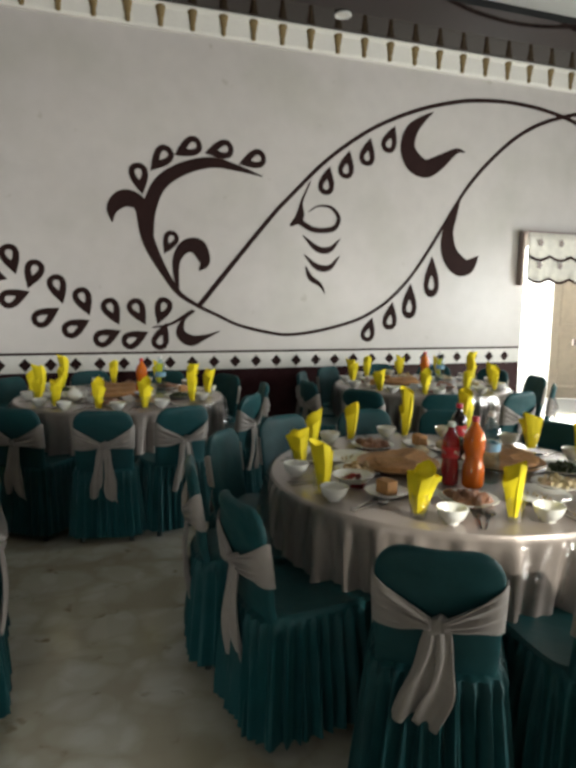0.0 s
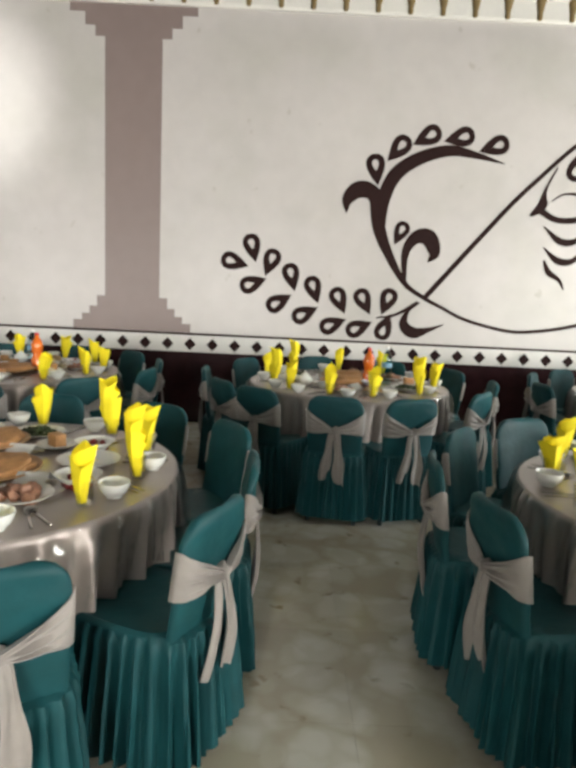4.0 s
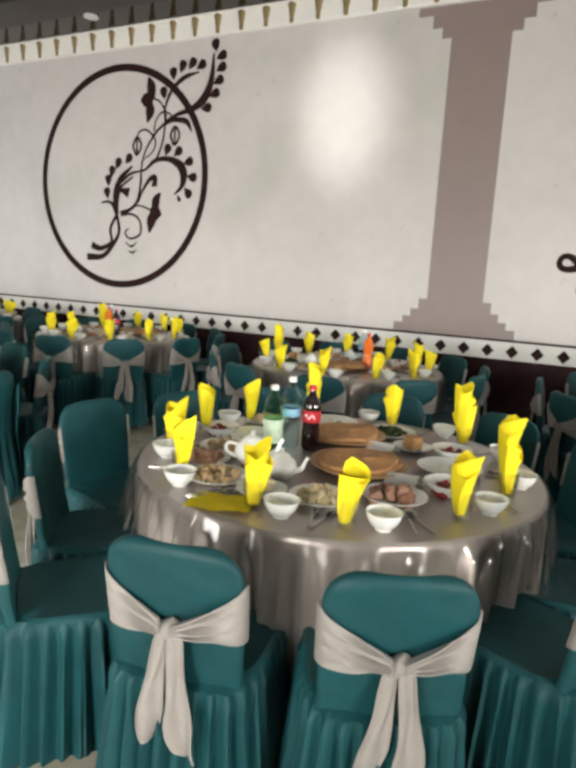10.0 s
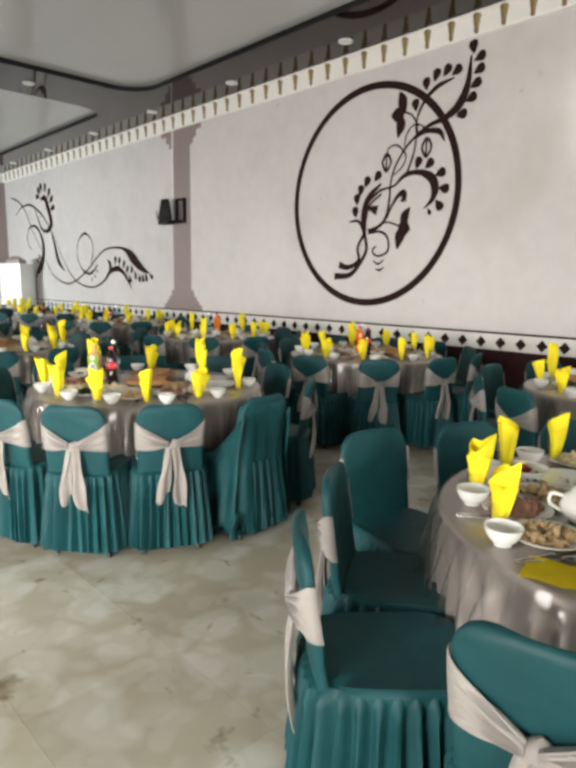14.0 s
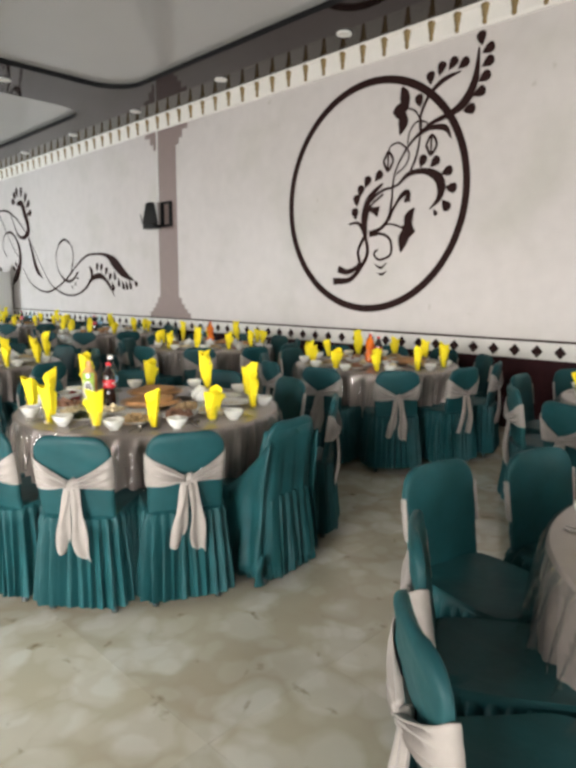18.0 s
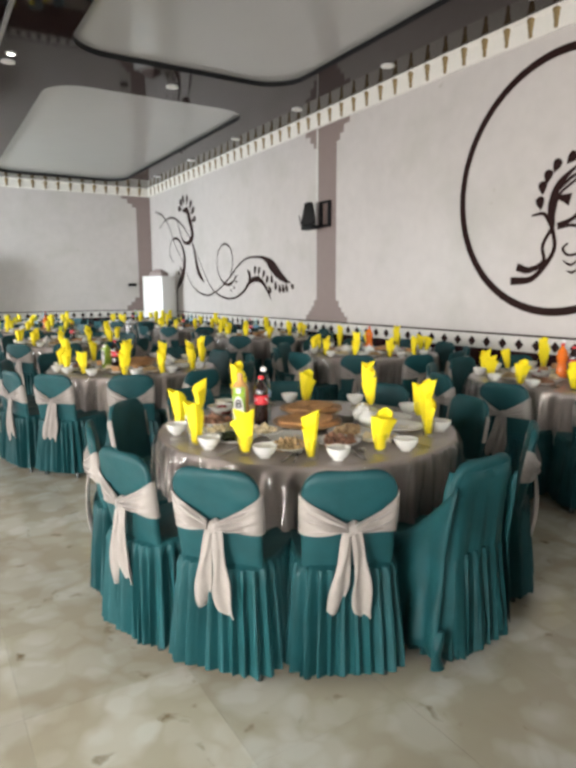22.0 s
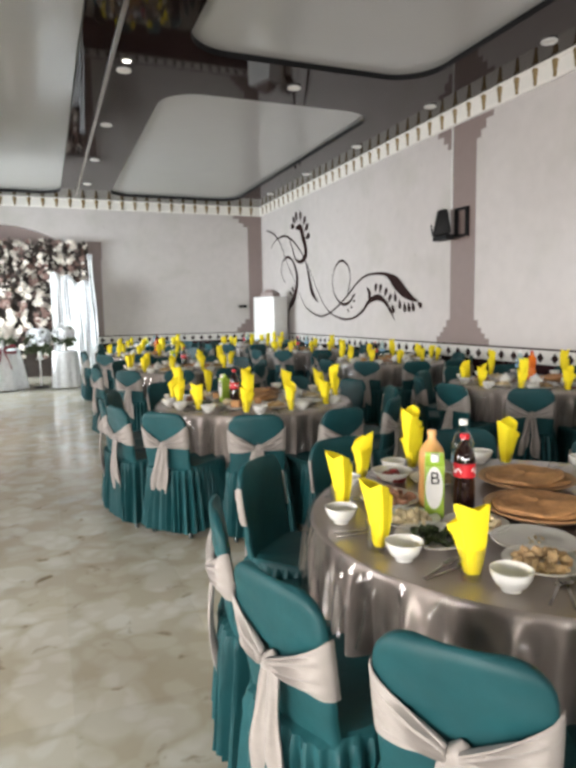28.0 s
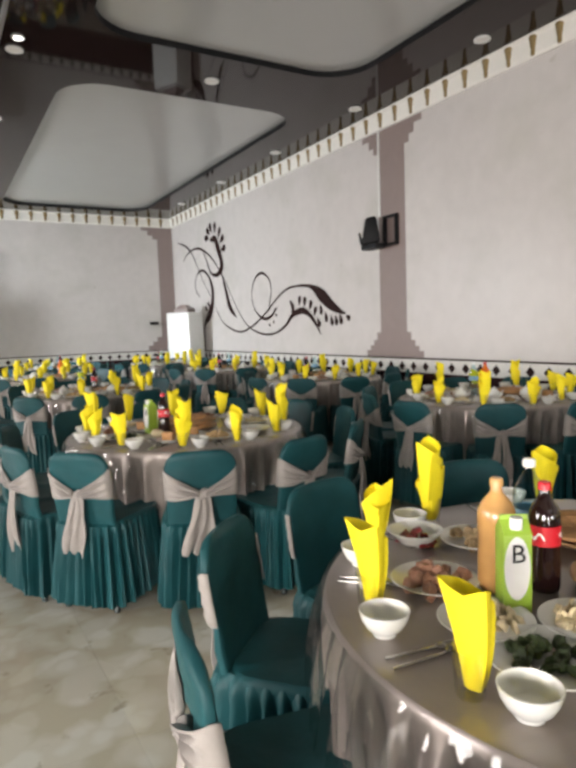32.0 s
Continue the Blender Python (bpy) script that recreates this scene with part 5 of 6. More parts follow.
put_sparkling = proto("sparkling", bottle("water_bottle", "pale green sparkling water bottle with a white label", 0.275, 0.040, clear("green_bottle_plastic", (0.74, 0.92, 0.72)), mat("pale_green_label", (0.55, 0.68, 0.52), 0.4, scale=60, vary=0.3), M_PAPER, 0.05, (0.16, 0.50)))
put_juice = proto("juice", bottle("juice_bottle", "bottle of cloudy orange juice with an orange cap", 0.28, 0.046, M_JUICE_ORANGE, None, M_JUICE_ORANGE, 0.05))
put_carton = proto("carton", carton)
pot_at = proto("teapot", teapot)


def put_teapot(m):
    return pot_at(m @ Matrix.Scale(0.82, 4))


put_dish = [
    proto("dish0", dish("side_plate", "white plate of mixed cooked food", "food", M_FOOD, 0.11, lambda: heap(0.075, 0.03, 34, 3))),
    proto("dish1", dish("side_plate", "white plate of pale potato salad", "food", M_PALE, 0.105, lambda: heap(0.07, 0.025, 30, 4))),
    proto("dish2", deep_dish("small white dish of beetroot", M_RED, 5)),
    proto("dish3", dish("side_plate", "white plate of dark green salad", "food", M_GREEN, 0.12, lambda: heap(0.075, 0.022, 60, 6, 0.014))),
    proto("dish4", dish("side_plate", "empty white dinner plate with crumbs", "crumbs", M_PALE, 0.125, lambda: heap(0.05, 0.004, 10, 7, 0.006))),
    proto("dish6", dish("side_plate", "white plate with a golden bread roll", "roll", M_PALE, 0.085, bread_roll)),
    proto("dish7", dish("side_plate", "white plate of sliced cold meat", "meat", mat("cold_meat", (0.30, 0.15, 0.095), 0.4, scale=50, vary=0.4, bump=0.5, bump_scale=60), 0.11, lambda: heap(0.075, 0.012, 26, 8, 0.028))),
    proto("dish5", dish("cake_plate", "white plate with a slice of layered cake", "cake", M_BREAD, 0.085, lambda: box(-0.035, 0.035, -0.025, 0.025, 0.008, 0.062, 0.004))),
]
put_flat = proto("flat", simple("flat_napkin", "yellow napkin lying folded flat on the table edge", "napkin", "yellow napkins", [("cloth", flat_napkin, M_NAPKIN)]))
put_paper = proto("paper", simple("paper_napkin", "folded white paper napkin on the table", "paper napkin", "paper napkins", [("paper", folded_paper, M_PAPER)]))

CLOTHS = [finish(cloth_mesh(k)) for k in (11, 12, 13)]
for me in CLOTHS:
    me.materials.append(M_CLOTH)
FILMS = [finish(film_mesh(k), True, 25) for k in (21, 22, 23)]
for me in FILMS:
    me.materials.append(M_FILM)


def lay_table(cx, cy, angles, seed, drinks, kinds=None, out=0.0, turn=0, served=(), moved=None):
    """A laid table: table, cloth, chairs at the given angles, a place for each chair, and the dishes in the middle."""
    r_ = random.Random(seed)
    place = pose(cx, cy, 0, 0, 0, turn)
    if "table" not in PROTO:
        PROTO["table"] = table_parts()
        PROTO["table"].matrix_basis = place
    else:
        copy_thing(PROTO["table"], place)
    c = new("tablecloth", CLOTHS[seed % 3])
    c.matrix_basis = place
    tagged(c, "silvery taupe satin tablecloth under clear plastic, hanging in folds", "tablecloth", "tablecloths")
    film = new("plastic_cover", FILMS[seed % 3])
    film.parent = c
    film.visible_shadow = False
    film["label"] = "clear creased plastic cover"
    for k, a in enumerate(angles):
        kind = (kinds or {}).get(a) or r_.choice(("long", "bow", "bow", "wide"))
        rad = 0.865 + out + r_.uniform(-0.02, 0.02)
        ar = radians(a)
        x, y, facing = (moved or {}).get(a) or (cx + rad * math.cos(ar), cy + rad * math.sin(ar), a + r_.uniform(-4, 4))
        put_chair(kind, pose(x, y, 0, 0, 0, facing + 90))

        def at(q, side, z=TOP + 0.002, rz=0.0):
            return pose(cx + q * math.cos(ar) - side * math.sin(ar), cy + q * math.sin(ar) + side * math.cos(ar), z, 0, 0, a + 90 + rz)
        side = -0.08 + r_.uniform(-0.012, 0.012)
        q = 0.665 + r_.uniform(-0.02, 0.02)
        put_glass(at(q, side))
        put_napkin[r_.choice((0, 0, 1, 2, 3))](at(q, side, TOP + 0.004, r_.uniform(-40, 40)) @ Matrix.Diagonal((1.03, 1.05, 1.0, 1)))
        put_bowl(at(0.685 + r_.uniform(-0.015, 0.015), 0.03 + r_.uniform(-0.012, 0.012)))
        put_fork(at(0.64, 0.125, TOP + 0.002, r_.uniform(-14, 14)))
        put_spoon(at(0.64, 0.155, TOP + 0.002, r_.uniform(-14, 14)))
    taken = [(dx, dy, 0.150 if fn is put_bread else 0.045) for fn, dx, dy, *_ in drinks]

    def serve(i, q, a, size):
        dx, dy = q * math.cos(radians(a)), q * math.sin(radians(a))
        if all(math.hypot(dx - u, dy - v) > size + w for u, v, w in taken):
            taken.append((dx, dy, size))
            put_dish[i](pose(cx + dx, cy + dy, TOP + 0.002, 0, 0, r_.uniform(0, 360)))
    sizes = (0.11, 0.105, 0.085, 0.12, 0.125, 0.085, 0.11, 0.085)
    for i, dx, dy in served:
        taken.append((dx, dy, sizes[i] * 0.84))
        put_dish[i](pose(cx + dx, cy + dy, TOP + 0.002, 0, 0, r_.uniform(0, 360)))
    for k in range(10):
        i = r_.randrange(8)
        serve(i, 0.48, 36 * k + r_.uniform(-8, 8), sizes[i] * 0.84)
    for k in range(60):
        i = r_.choice((2, 5, 6, 1, 7))
        serve(i, r_.uniform(0.0, 0.5), r_.uniform(0, 360), sizes[i] * 0.84)
    for k in range(30):
        a, q = r_.uniform(0, 360), r_.uniform(0.1, 0.55)
        dx, dy = q * math.cos(radians(a)), q * math.sin(radians(a))
        if all(math.hypot(dx - u, dy - v) > 0.06 + w for u, v, w in taken):
            taken.append((dx, dy, 0.06))
            put_paper(pose(cx + dx, cy + dy, TOP + 0.002, 0, 0, r_.uniform(0, 360)))
    for fn, dx, dy, *rz in drinks:
        fn(pose(cx + dx, cy + dy, TOP + 0.002, 0, 0, rz[0] if rz else r_.uniform(-20, 20)))


STD = [18, 51, 84, 117, 150, 183, 216, 249, 282, 315, 348]


def std_drinks(seed):
    r_ = random.Random(seed)
    a = r_.uniform(0, 360)
    out = []
    for k, fn in enumerate((put_bread, put_cola if r_.random() < 0.7 else put_orange, put_water, put_teapot, put_teapot, put_teapot)):
        q = (0.22, 0.2, 0.14, 0.3, 0.24, 0.32)[k]
        out.append((fn, q * math.cos(radians(a + 60 * k)), q * math.sin(radians(a + 60 * k))))
    return out


A0, A1, A2 = (-0.25, 3.76), (-3.18, 3.78), (-6.47, 3.78)
lay_table(*A0, [170, 140, 112, 82, 55, 25, -5, -35, -65, -95, -124, -160], 1, [(put_orange, -0.04, -0.26), (put_redsoda, -0.11, -0.20), (put_water, 0.06, -0.23), (put_cola, 0.16, 0.14), (put_bread, -0.20, 0.07), (put_bread, 0.28, -0.04)], {-124: "wide", -160: "long"}, moved={-160: (-1.04, 3.45, -171)},
          served=[(2, -0.50, -0.10), (7, -0.43, -0.26), (0, -0.40, 0.05), (6, -0.18, -0.43), (4, 0.11, -0.46), (1, 0.29, -0.37), (3, 0.50, -0.18), (7, 0.12, 0.42), (4, -0.35, 0.27), (0, 0.44, 0.14)])
lay_table(*A1, [-86, -60, -27, 2, 32, 62, 96, 130, 160, 186, 214, 240], 2, [(put_water, -0.23, 0.02), (put_sparkling, -0.26, -0.08), (put_cola, -0.15, 0.05), (put_teapot, -0.24, -0.28, 30), (put_teapot, -0.08, -0.35, 10), (put_bread, 0.12, -0.10), (put_bread, -0.08, 0.27), (put_flat, -0.12, -0.68, 15)], {-86: "bow", -60: "bow", -27: "bow", 240: "bow", 214: "long"}, moved={-86: (-3.21, 2.915, -79), 2: (-2.355, 3.80, 4), 186: (-4.155, 3.645, 168), 214: (-3.91, 3.275, 213), 240: (-3.68, 2.905, 228)},
          served=[(2, -0.56, 0.0), (4, -0.42, 0.06), (1, -0.50, 0.33), (0, -0.42, -0.17), (6, -0.41, -0.36), (0, -0.25, -0.50), (5, -0.06, -0.53), (1, 0.13, -0.48), (4, -0.24, 0.52), (3, 0.06, 0.50), (6, 0.33, -0.33), (2, 0.47, -0.17), (4, 0.42, 0.10)])
lay_table(*A2, [-168, -139, -107, -76, -50, -24, 5, 42, 83, 118, 155], 3, [(put_carton, -0.092, -0.355, 58), (put_cola, -0.12, -0.21), (put_juice, -0.188, -0.300), (put_water, -0.22, -0.14), (put_teapot, 0.10, 0.30, 140), (put_teapot, 0.22, 0.24, 20), (put_bread, 0.04, -0.02), (put_bread, -0.26, 0.20)], {5: "bare", -50: "bow", -24: "bow", -76: "long"},
          served=[(2, -0.54, -0.25), (0, -0.44, -0.10), (6, -0.29, -0.41), (1, -0.07, -0.47), (3, 0.10, -0.49), (1, 0.06, -0.30), (4, 0.25, -0.24), (0, 0.38, -0.33), (6, 0.43, -0.10), (1, 0.46, 0.12), (4, 0.34, 0.36), (0, 0.30, 0.06)])
lay_table(-1.48, 6.35, [-129, -99, -74, -38, -5, 30, 65, 100, 140, 180, 212], 4, [(put_teapot, -0.35, -0.2), (put_bread, -0.05, -0.1), (put_bread, -0.02, 0.2), (put_orange, 0.15, -0.05), (put_water, 0.3, 0.0)])
lay_table(1.18, 6.35, STD, 5, [(put_orange, 0.1, 0.1), (put_water, 0.2, 0.0), (put_bread, -0.2, 0.0)])
lay_table(-4.12, 6.32, STD, 6, std_drinks(6))
lay_table(-6.82, 6.55, STD, 7, [(put_teapot, -0.3, -0.25), (put_orange, 0.0, -0.1), (put_cola, 0.1, -0.1), (put_water, -0.1, 0.05), (put_bread, 0.25, 0.15)])
lay_table(-9.42, 6.55, STD, 8, std_drinks(8))
lay_table(-12.5, 6.80, STD, 9, std_drinks(9))
lay_table(-15.3, 6.75, STD, 10, std_drinks(10))
lay_table(-18.0, 6.55, STD, 11, std_drinks(11))
lay_table(-9.58, 3.78, [-49, -72, -17, 11, 43, 76, 109, 142, 175, 208, 245, 268], 12, [(put_carton, 0.0, -0.25), (put_cola, 0.12, -0.2), (put_teapot, 0.2, 0.25), (put_teapot, 0.1, 0.33), (put_bread, 0.05, 0.0), (put_bread, -0.2, 0.1)], None, 0.06)
lay_table(-12.9, 3.86, STD, 13, std_drinks(13))
lay_table(-16.1, 3.9, STD, 14, std_drinks(14))
lay_table(-18.9, 4.4, STD, 15, std_drinks(15))


# ---- ceiling lamps ----
def downlight():
    t = thing("ceiling_downlight", "round white recessed ceiling downlight", "downlight", None, "ceiling downlights")
    part("rim", lathe([(0.06, 0.0), (0.085, -0.004), (0.088, -0.020), (0.070, -0.026), (0.058, -0.016)], 28), M_WHITE, t)
    part("lens", lathe([(0, -0.014), (0.06, -0.014), (0.06, -0.004), (0, -0.004)], 24), M_LAMP, t)
    return t


put_lamp = proto("downlight", downlight)
for k in range(-5, 8):
    x = -10.4 - 2.25 * k + 0.0
    if WALL_W < x < WALL_E:
        put_lamp(pose(x, 7.57, CEIL))
        if x < -11:
            put_lamp(pose(x - 0.07, 3.28, CEIL))
for x in (-12.6, -3.75):
    put_lamp(pose(x, 5.43, CEIL))


def lit_spot():
    t = thing("ceiling_spotlight", "small lit white spotlight set in the dark ceiling", "spotlight")
    part("ring", lathe([(0.045, 0.0), (0.062, -0.004), (0.062, -0.016), (0.045, -0.018)], 24), M_WHITE, t)
    part("bulb", lathe([(0, -0.030), (0.024, -0.026), (0.042, -0.014), (0.044, -0.002), (0, -0.002)], 20), glow("lit_bulb", (1.0, 0.99, 0.96), 4.0), t, "glowing white bulb")
    t.matrix_basis = pose(-12.43, 3.28, CEIL)


lit_spot()


# ---- things on the wall ----
def speaker():
    t = thing("wall_speaker", "black loudspeaker tilted on an open bracket on the painted pillar", "speaker")
    b = box(-0.14, 0.14, -0.26, 0.0, -0.17, 0.20, 0.05)
    for v in b.verts:
        if v.co.z > 0.05 and v.co.y < -0.15:
            v.co.y += 0.10
    turned = Matrix.Translation((-12.62, WALL_N - 0.13, 2.76)) @ Euler((radians(10), 0, radians(-32))).to_matrix().to_4x4()
    bmesh.ops.transform(b, matrix=turned, verts=b.verts)
    cab = part("cabinet", b, M_BLACK, t)
    g = box(-0.09, 0.09, -0.272, -0.258, -0.14, 0.02, 0.004)
    bmesh.ops.transform(g, matrix=turned, verts=g.verts)
    part("grille", g, mat("speaker_mesh", (0.02, 0.02, 0.021), 0.7, scale=200, vary=0.4, bump=0.5, bump_scale=400), cab, "dark speaker mesh")
    for x0, x1, z0, z1 in ((-12.60, -12.565, 2.54, 2.96), (-12.35, -12.315, 2.54, 2.96), (-12.565, -12.35, 2.925, 2.96), (-12.565, -12.35, 2.54, 2.575)):
        part("bracket_bar", box(x0, x1, WALL_N - 0.06, WALL_N - 0.004, z0, z1, 0.004), M_BLACK, t, smooth=False)
    part("arm", box(-12.80, -12.46, WALL_N - 0.30, WALL_N - 0.14, 2.50, 2.57, 0.012), M_BLACK, t)
    duct = thing("cable_duct", "thin white cable duct running up the painted pillar", "cable duct")
    part("channel", box(-12.735, -12.705, WALL_N - 0.022, WALL_N - 0.0035, 2.98, 4.16, 0.003), M_WHITE, duct)
    clip = box(-12.738, -12.702, WALL_N - 0.024, WALL_N - 0.0035, 3.52, 3.56, 0.003)
    part("clip", clip, M_WHITE, duct)


speaker()


def air_conditioner():
    t = thing("floor_air_conditioner", "tall white standing air conditioner in the room's corner", "air conditioner", pose(-19.38, 7.50, 0, 0, 0, 29))
    part("cabinet", box(-0.34, 0.34, -0.26, 0.26, 0, 1.88, 0.03), M_WHITE, t)
    for k in range(6):
        part("slat", box(-0.26, 0.26, -0.272, -0.256, 1.45 + 0.05 * k, 1.475 + 0.05 * k, 0.003), M_WHITE, t)
    part("intake", box(-0.26, 0.26, -0.268, -0.256, 0.15, 0.75, 0.004), M_WHITE, t)
    b, vs = grid([[(-0.2, -0.14, 1.862), (0.2, -0.14, 1.862), (0.2, 0.14, 1.862), (-0.2, 0.14, 1.862)], [(-0.2, -0.14, 1.96), (0.2, -0.14, 1.96), (0.2, 0.14, 1.96), (-0.2, 0.14, 1.96)], [(-0.07, -0.06, 2.06), (0.07, -0.06, 2.06), (0.07, 0.06, 2.06), (-0.07, 0.06, 2.06)]], close=True)
    b.faces.new(vs[-1])
    b.faces.new(vs[0])
    o = part("hood", b, M_MAUVE, t, "mauve cap on top", smooth=False)


air_conditioner()
sock = thing("wall_camera", "small black wall device near the corner", "wall device")
part("body", box(WALL_W + 0.003, WALL_W + 0.16, 7.30, 7.50, 1.64, 1.72, 0.01), M_BLACK, sock)


# ---- the door in the long wall ----
def doorway():
    v = thing("door_valance", "pale brocade pelmet with scalloped edge over the doorway", "pelmet")
    x0, x1, z1 = DOOR_X0 - 0.10, DOOR_X1 + 0.1, 2.40
    rows = []
    for j in range(7):
        t = j / 6
        rows.append([(x0 + (x1 - x0) * k / 60, WALL_N - 0.16 - 0.01 * math.cos(k * 0.9) * t, z1 - t * (0.56 + 0.06 * abs(math.sin(k * math.pi / 12)))) for k in range(61)])
    bm, _ = grid(rows)
    give_depth(part("front", bm, M_VALANCE, v), 0.01)
    for k in (0, 1):
        z = z1 - 0.27 - 0.28 * k
        bm, _ = grid([[(x0 + (x1 - x0) * i / 60, WALL_N - 0.178, z - 0.05 * abs(math.sin(i * math.pi / 12)) - d) for i in range(61)] for d in (0, 0.032)])
        give_depth(part("braid", bm, M_DARK, v, "dark scalloped braid"), 0.004)
    for row in (0, 1):
        for k in range(5):
            bm = bmesh.new()
            mx, mz = x0 + 0.17 + 0.32 * k, z1 - 0.12 - 0.28 * row
            bm.faces.new([bm.verts.new((mx + 0.035 * math.cos(a) * (1 + 0.25 * math.cos(5 * a)), WALL_N - 0.185, mz + 0.045 * math.sin(a) * (1 + 0.25 * math.cos(5 * a)))) for a in (2 * math.pi * i / 30 for i in range(30))])
            flat_part("motif", bm, v, M_MAUVE)
    part("side", box(x0 - 0.02, x0, WALL_N - 0.09, WALL_N - 0.002, 1.75, z1), M_MAUVE, v)
    part("top", box(x0 - 0.02, x1 + 0.02, WALL_N - 0.17, WALL_N - 0.002, z1, z1 + 0.02), M_MAUVE, v)
    d = thing("outer_door", "open white panelled door in bright daylight", "door", pose(5.35, 9.35, 0, 0, 0, -20), "", "")
    cream = mat("door_cream", (0.60, 0.53, 0.42), 0.5, scale=12, vary=0.12, bump=0.15, bump_scale=40)
    part("leaf", box(0, 0.9, 0, 0.05, 0.01, 2.25, 0.01), cream, d)
    for k in (0, 1):
        z0, z1_ = 0.18 + 1.0 * k, 1.05 + 1.0 * k
        part("panel", box(0.16, 0.74, -0.008, 0.0, z0 + 0.03, z1_ - 0.03, 0.004), cream, d)
        for q in ((0.12, 0.16, z0, z1_), (0.74, 0.78, z0, z1_), (0.16, 0.74, z0, z0 + 0.04), (0.16, 0.74, z1_ - 0.04, z1_)):
            part("moulding", box(q[0], q[1], -0.028, 0.0, q[2], q[3], 0.008), cream, d)
        for sx in (-1, 1):
            # carved scroll on each half of the panel
            rows = []
            for i in range(29):
                t = i / 28
                a = 0.6 + 5.2 * t
                r = 0.20 * (1 - t) + 0.03
                x, z = 0.45 + sx * (0.09 + 0.6 * r * math.cos(a) * (1 - 0.4 * t)), (z0 + z1_) / 2 + 1.45 * r * math.sin(a)
                nx, nz = sx * math.cos(a) * 0.013, math.sin(a) * 0.013
                rows.append([(x - nx, -0.008, z - nz), (x, -0.024, z), (x + nx, -0.008, z + nz)])
            scroll, _ = grid(rows)
            part("carved_scroll", scroll, cream, d)
    # emissive panel added outside so that the doorway reads as bright
    wall("daylight_backdrop", "glowing panel in place of daylight outside the doorway", [(2.0, 11.0, 13.0, 13.1, 0, 6)], M_DAYLIGHT)
    wall("porch_floor", "pale sunlit porch paving", [(2.6, 9.0, WALL_N + T, 13.0, -0.03, 0.0)], M_WHITE)


doorway()


# ---- the decorated stage at the far end ----
def tuft(bm, x, y, z, r, r_):
    """A flower head of a few cupped petals."""
    turn = r_.uniform(0, 6.28)
    tilt_y, tilt_z = r_.uniform(-0.5, 0.5), r_.uniform(-0.5, 0.3)
    mid = bm.verts.new((x + 0.2 * r, y, z))
    for k in range(6):
        a = turn + k * 1.047
        tip = []
        for da, q, up in ((-0.45, 0.62, 0.34), (0.0, 1.0, 0.22), (0.45, 0.62, 0.34)):
            cy, cz = q * math.cos(a + da), q * math.sin(a + da)
            tip.append(bm.verts.new((x + r * (up + tilt_y * cy + tilt_z * cz) * r_.uniform(0.7, 1.3), y + r * cy, z + r * cz)))
        bm.faces.new((mid, tip[0], tip[1], tip[2]))


def leaf_spray(bm, x, y, z, r, r_):
    for _ in range(5):
        a = r_.uniform(0, 6.28)
        dy, dz = r * math.cos(a), r * math.sin(a)
        p = [(0, 0, 0), (0.2 * r, 0.5 * dy - 0.22 * dz, 0.5 * dz + 0.22 * dy), (0.1 * r, dy, dz), (0.3 * r, 0.5 * dy + 0.22 * dz, 0.5 * dz - 0.22 * dy)]
        bm.faces.new([bm.verts.new((x + u, y + v, z + w)) for u, v, w in p])


def draped(name, label, x, y, rx, ry, h, folds, seed):
    """A stand under a long cloth that falls in folds."""
    r_ = random.Random(seed)
    t = thing(name, label, "stand", None, "draped stands")
    ph = r_.uniform(0, 6.28)
    n = folds * 8
    ring = slab_ring(1, 1, n, 3.0)
    rows = [[(x + rx * 0.2 * u, y + ry * 0.2 * v, h) for u, v in ring], [(x + rx * 0.97 * u, y + ry * 0.97 * v, h) for u, v in ring]]
    for j in range(7):
        q = j / 6
        row = []
        for k, (u, v) in enumerate(ring):
            w = 1 + 0.10 * q + 0.07 * q ** 0.5 * (math.sin(k * 0.785 + ph + 0.8 * math.sin(k * 0.21)) + 0.5 * math.sin(k * 0.37 + 2 * ph))
            row.append((x + rx * u * w, y + ry * v * w, h - 0.01 - (h - 0.03) * q))
        rows.append(row)
    bm, vs = grid(rows, close=True)
    bm.faces.new(vs[0])
    part("cloth", bm, M_LACE, t)
    return t


def bouquet(label, x, y, z, r, tall, seed, material):
    r_ = random.Random(seed)
    b = thing("flower_bouquet", label, "bouquet", None, "white bouquets")
    part("vase", lathe([(0, 0), (0.07, 0), (0.05, 0.04), (0.035, 0.12), (0.06, 0.2), (0, 0.2)], 16, shift=(x, y, z)), M_CHINA, b)
    bm = bmesh.new()
    for _ in range(110):
        a, e, q = r_.uniform(0, 6.28), math.asin(r_.uniform(-0.5, 1)), r_.uniform(0.55, 1)
        tuft(bm, x + r * q * math.cos(a) * math.cos(e), y + r * q * math.sin(a) * math.cos(e), z + 0.2 + tall * 0.45 + tall * 0.5 * q * math.sin(e), r_.uniform(0.05, 0.085), r_)
    part("flower_head", bm, material, b)["kind"] = "stuff"
    bm = bmesh.new()
    for _ in range(60):
        a, q = r_.uniform(0, 6.28), r_.uniform(0.2, 0.95)
        leaf_spray(bm, x + r * q * math.cos(a), y + r * q * math.sin(a), z + 0.15 + tall * r_.random() * 0.8, 0.10, r_)
    part("leaves", bm, M_GREEN, b)["kind"] = "stuff"
    return b


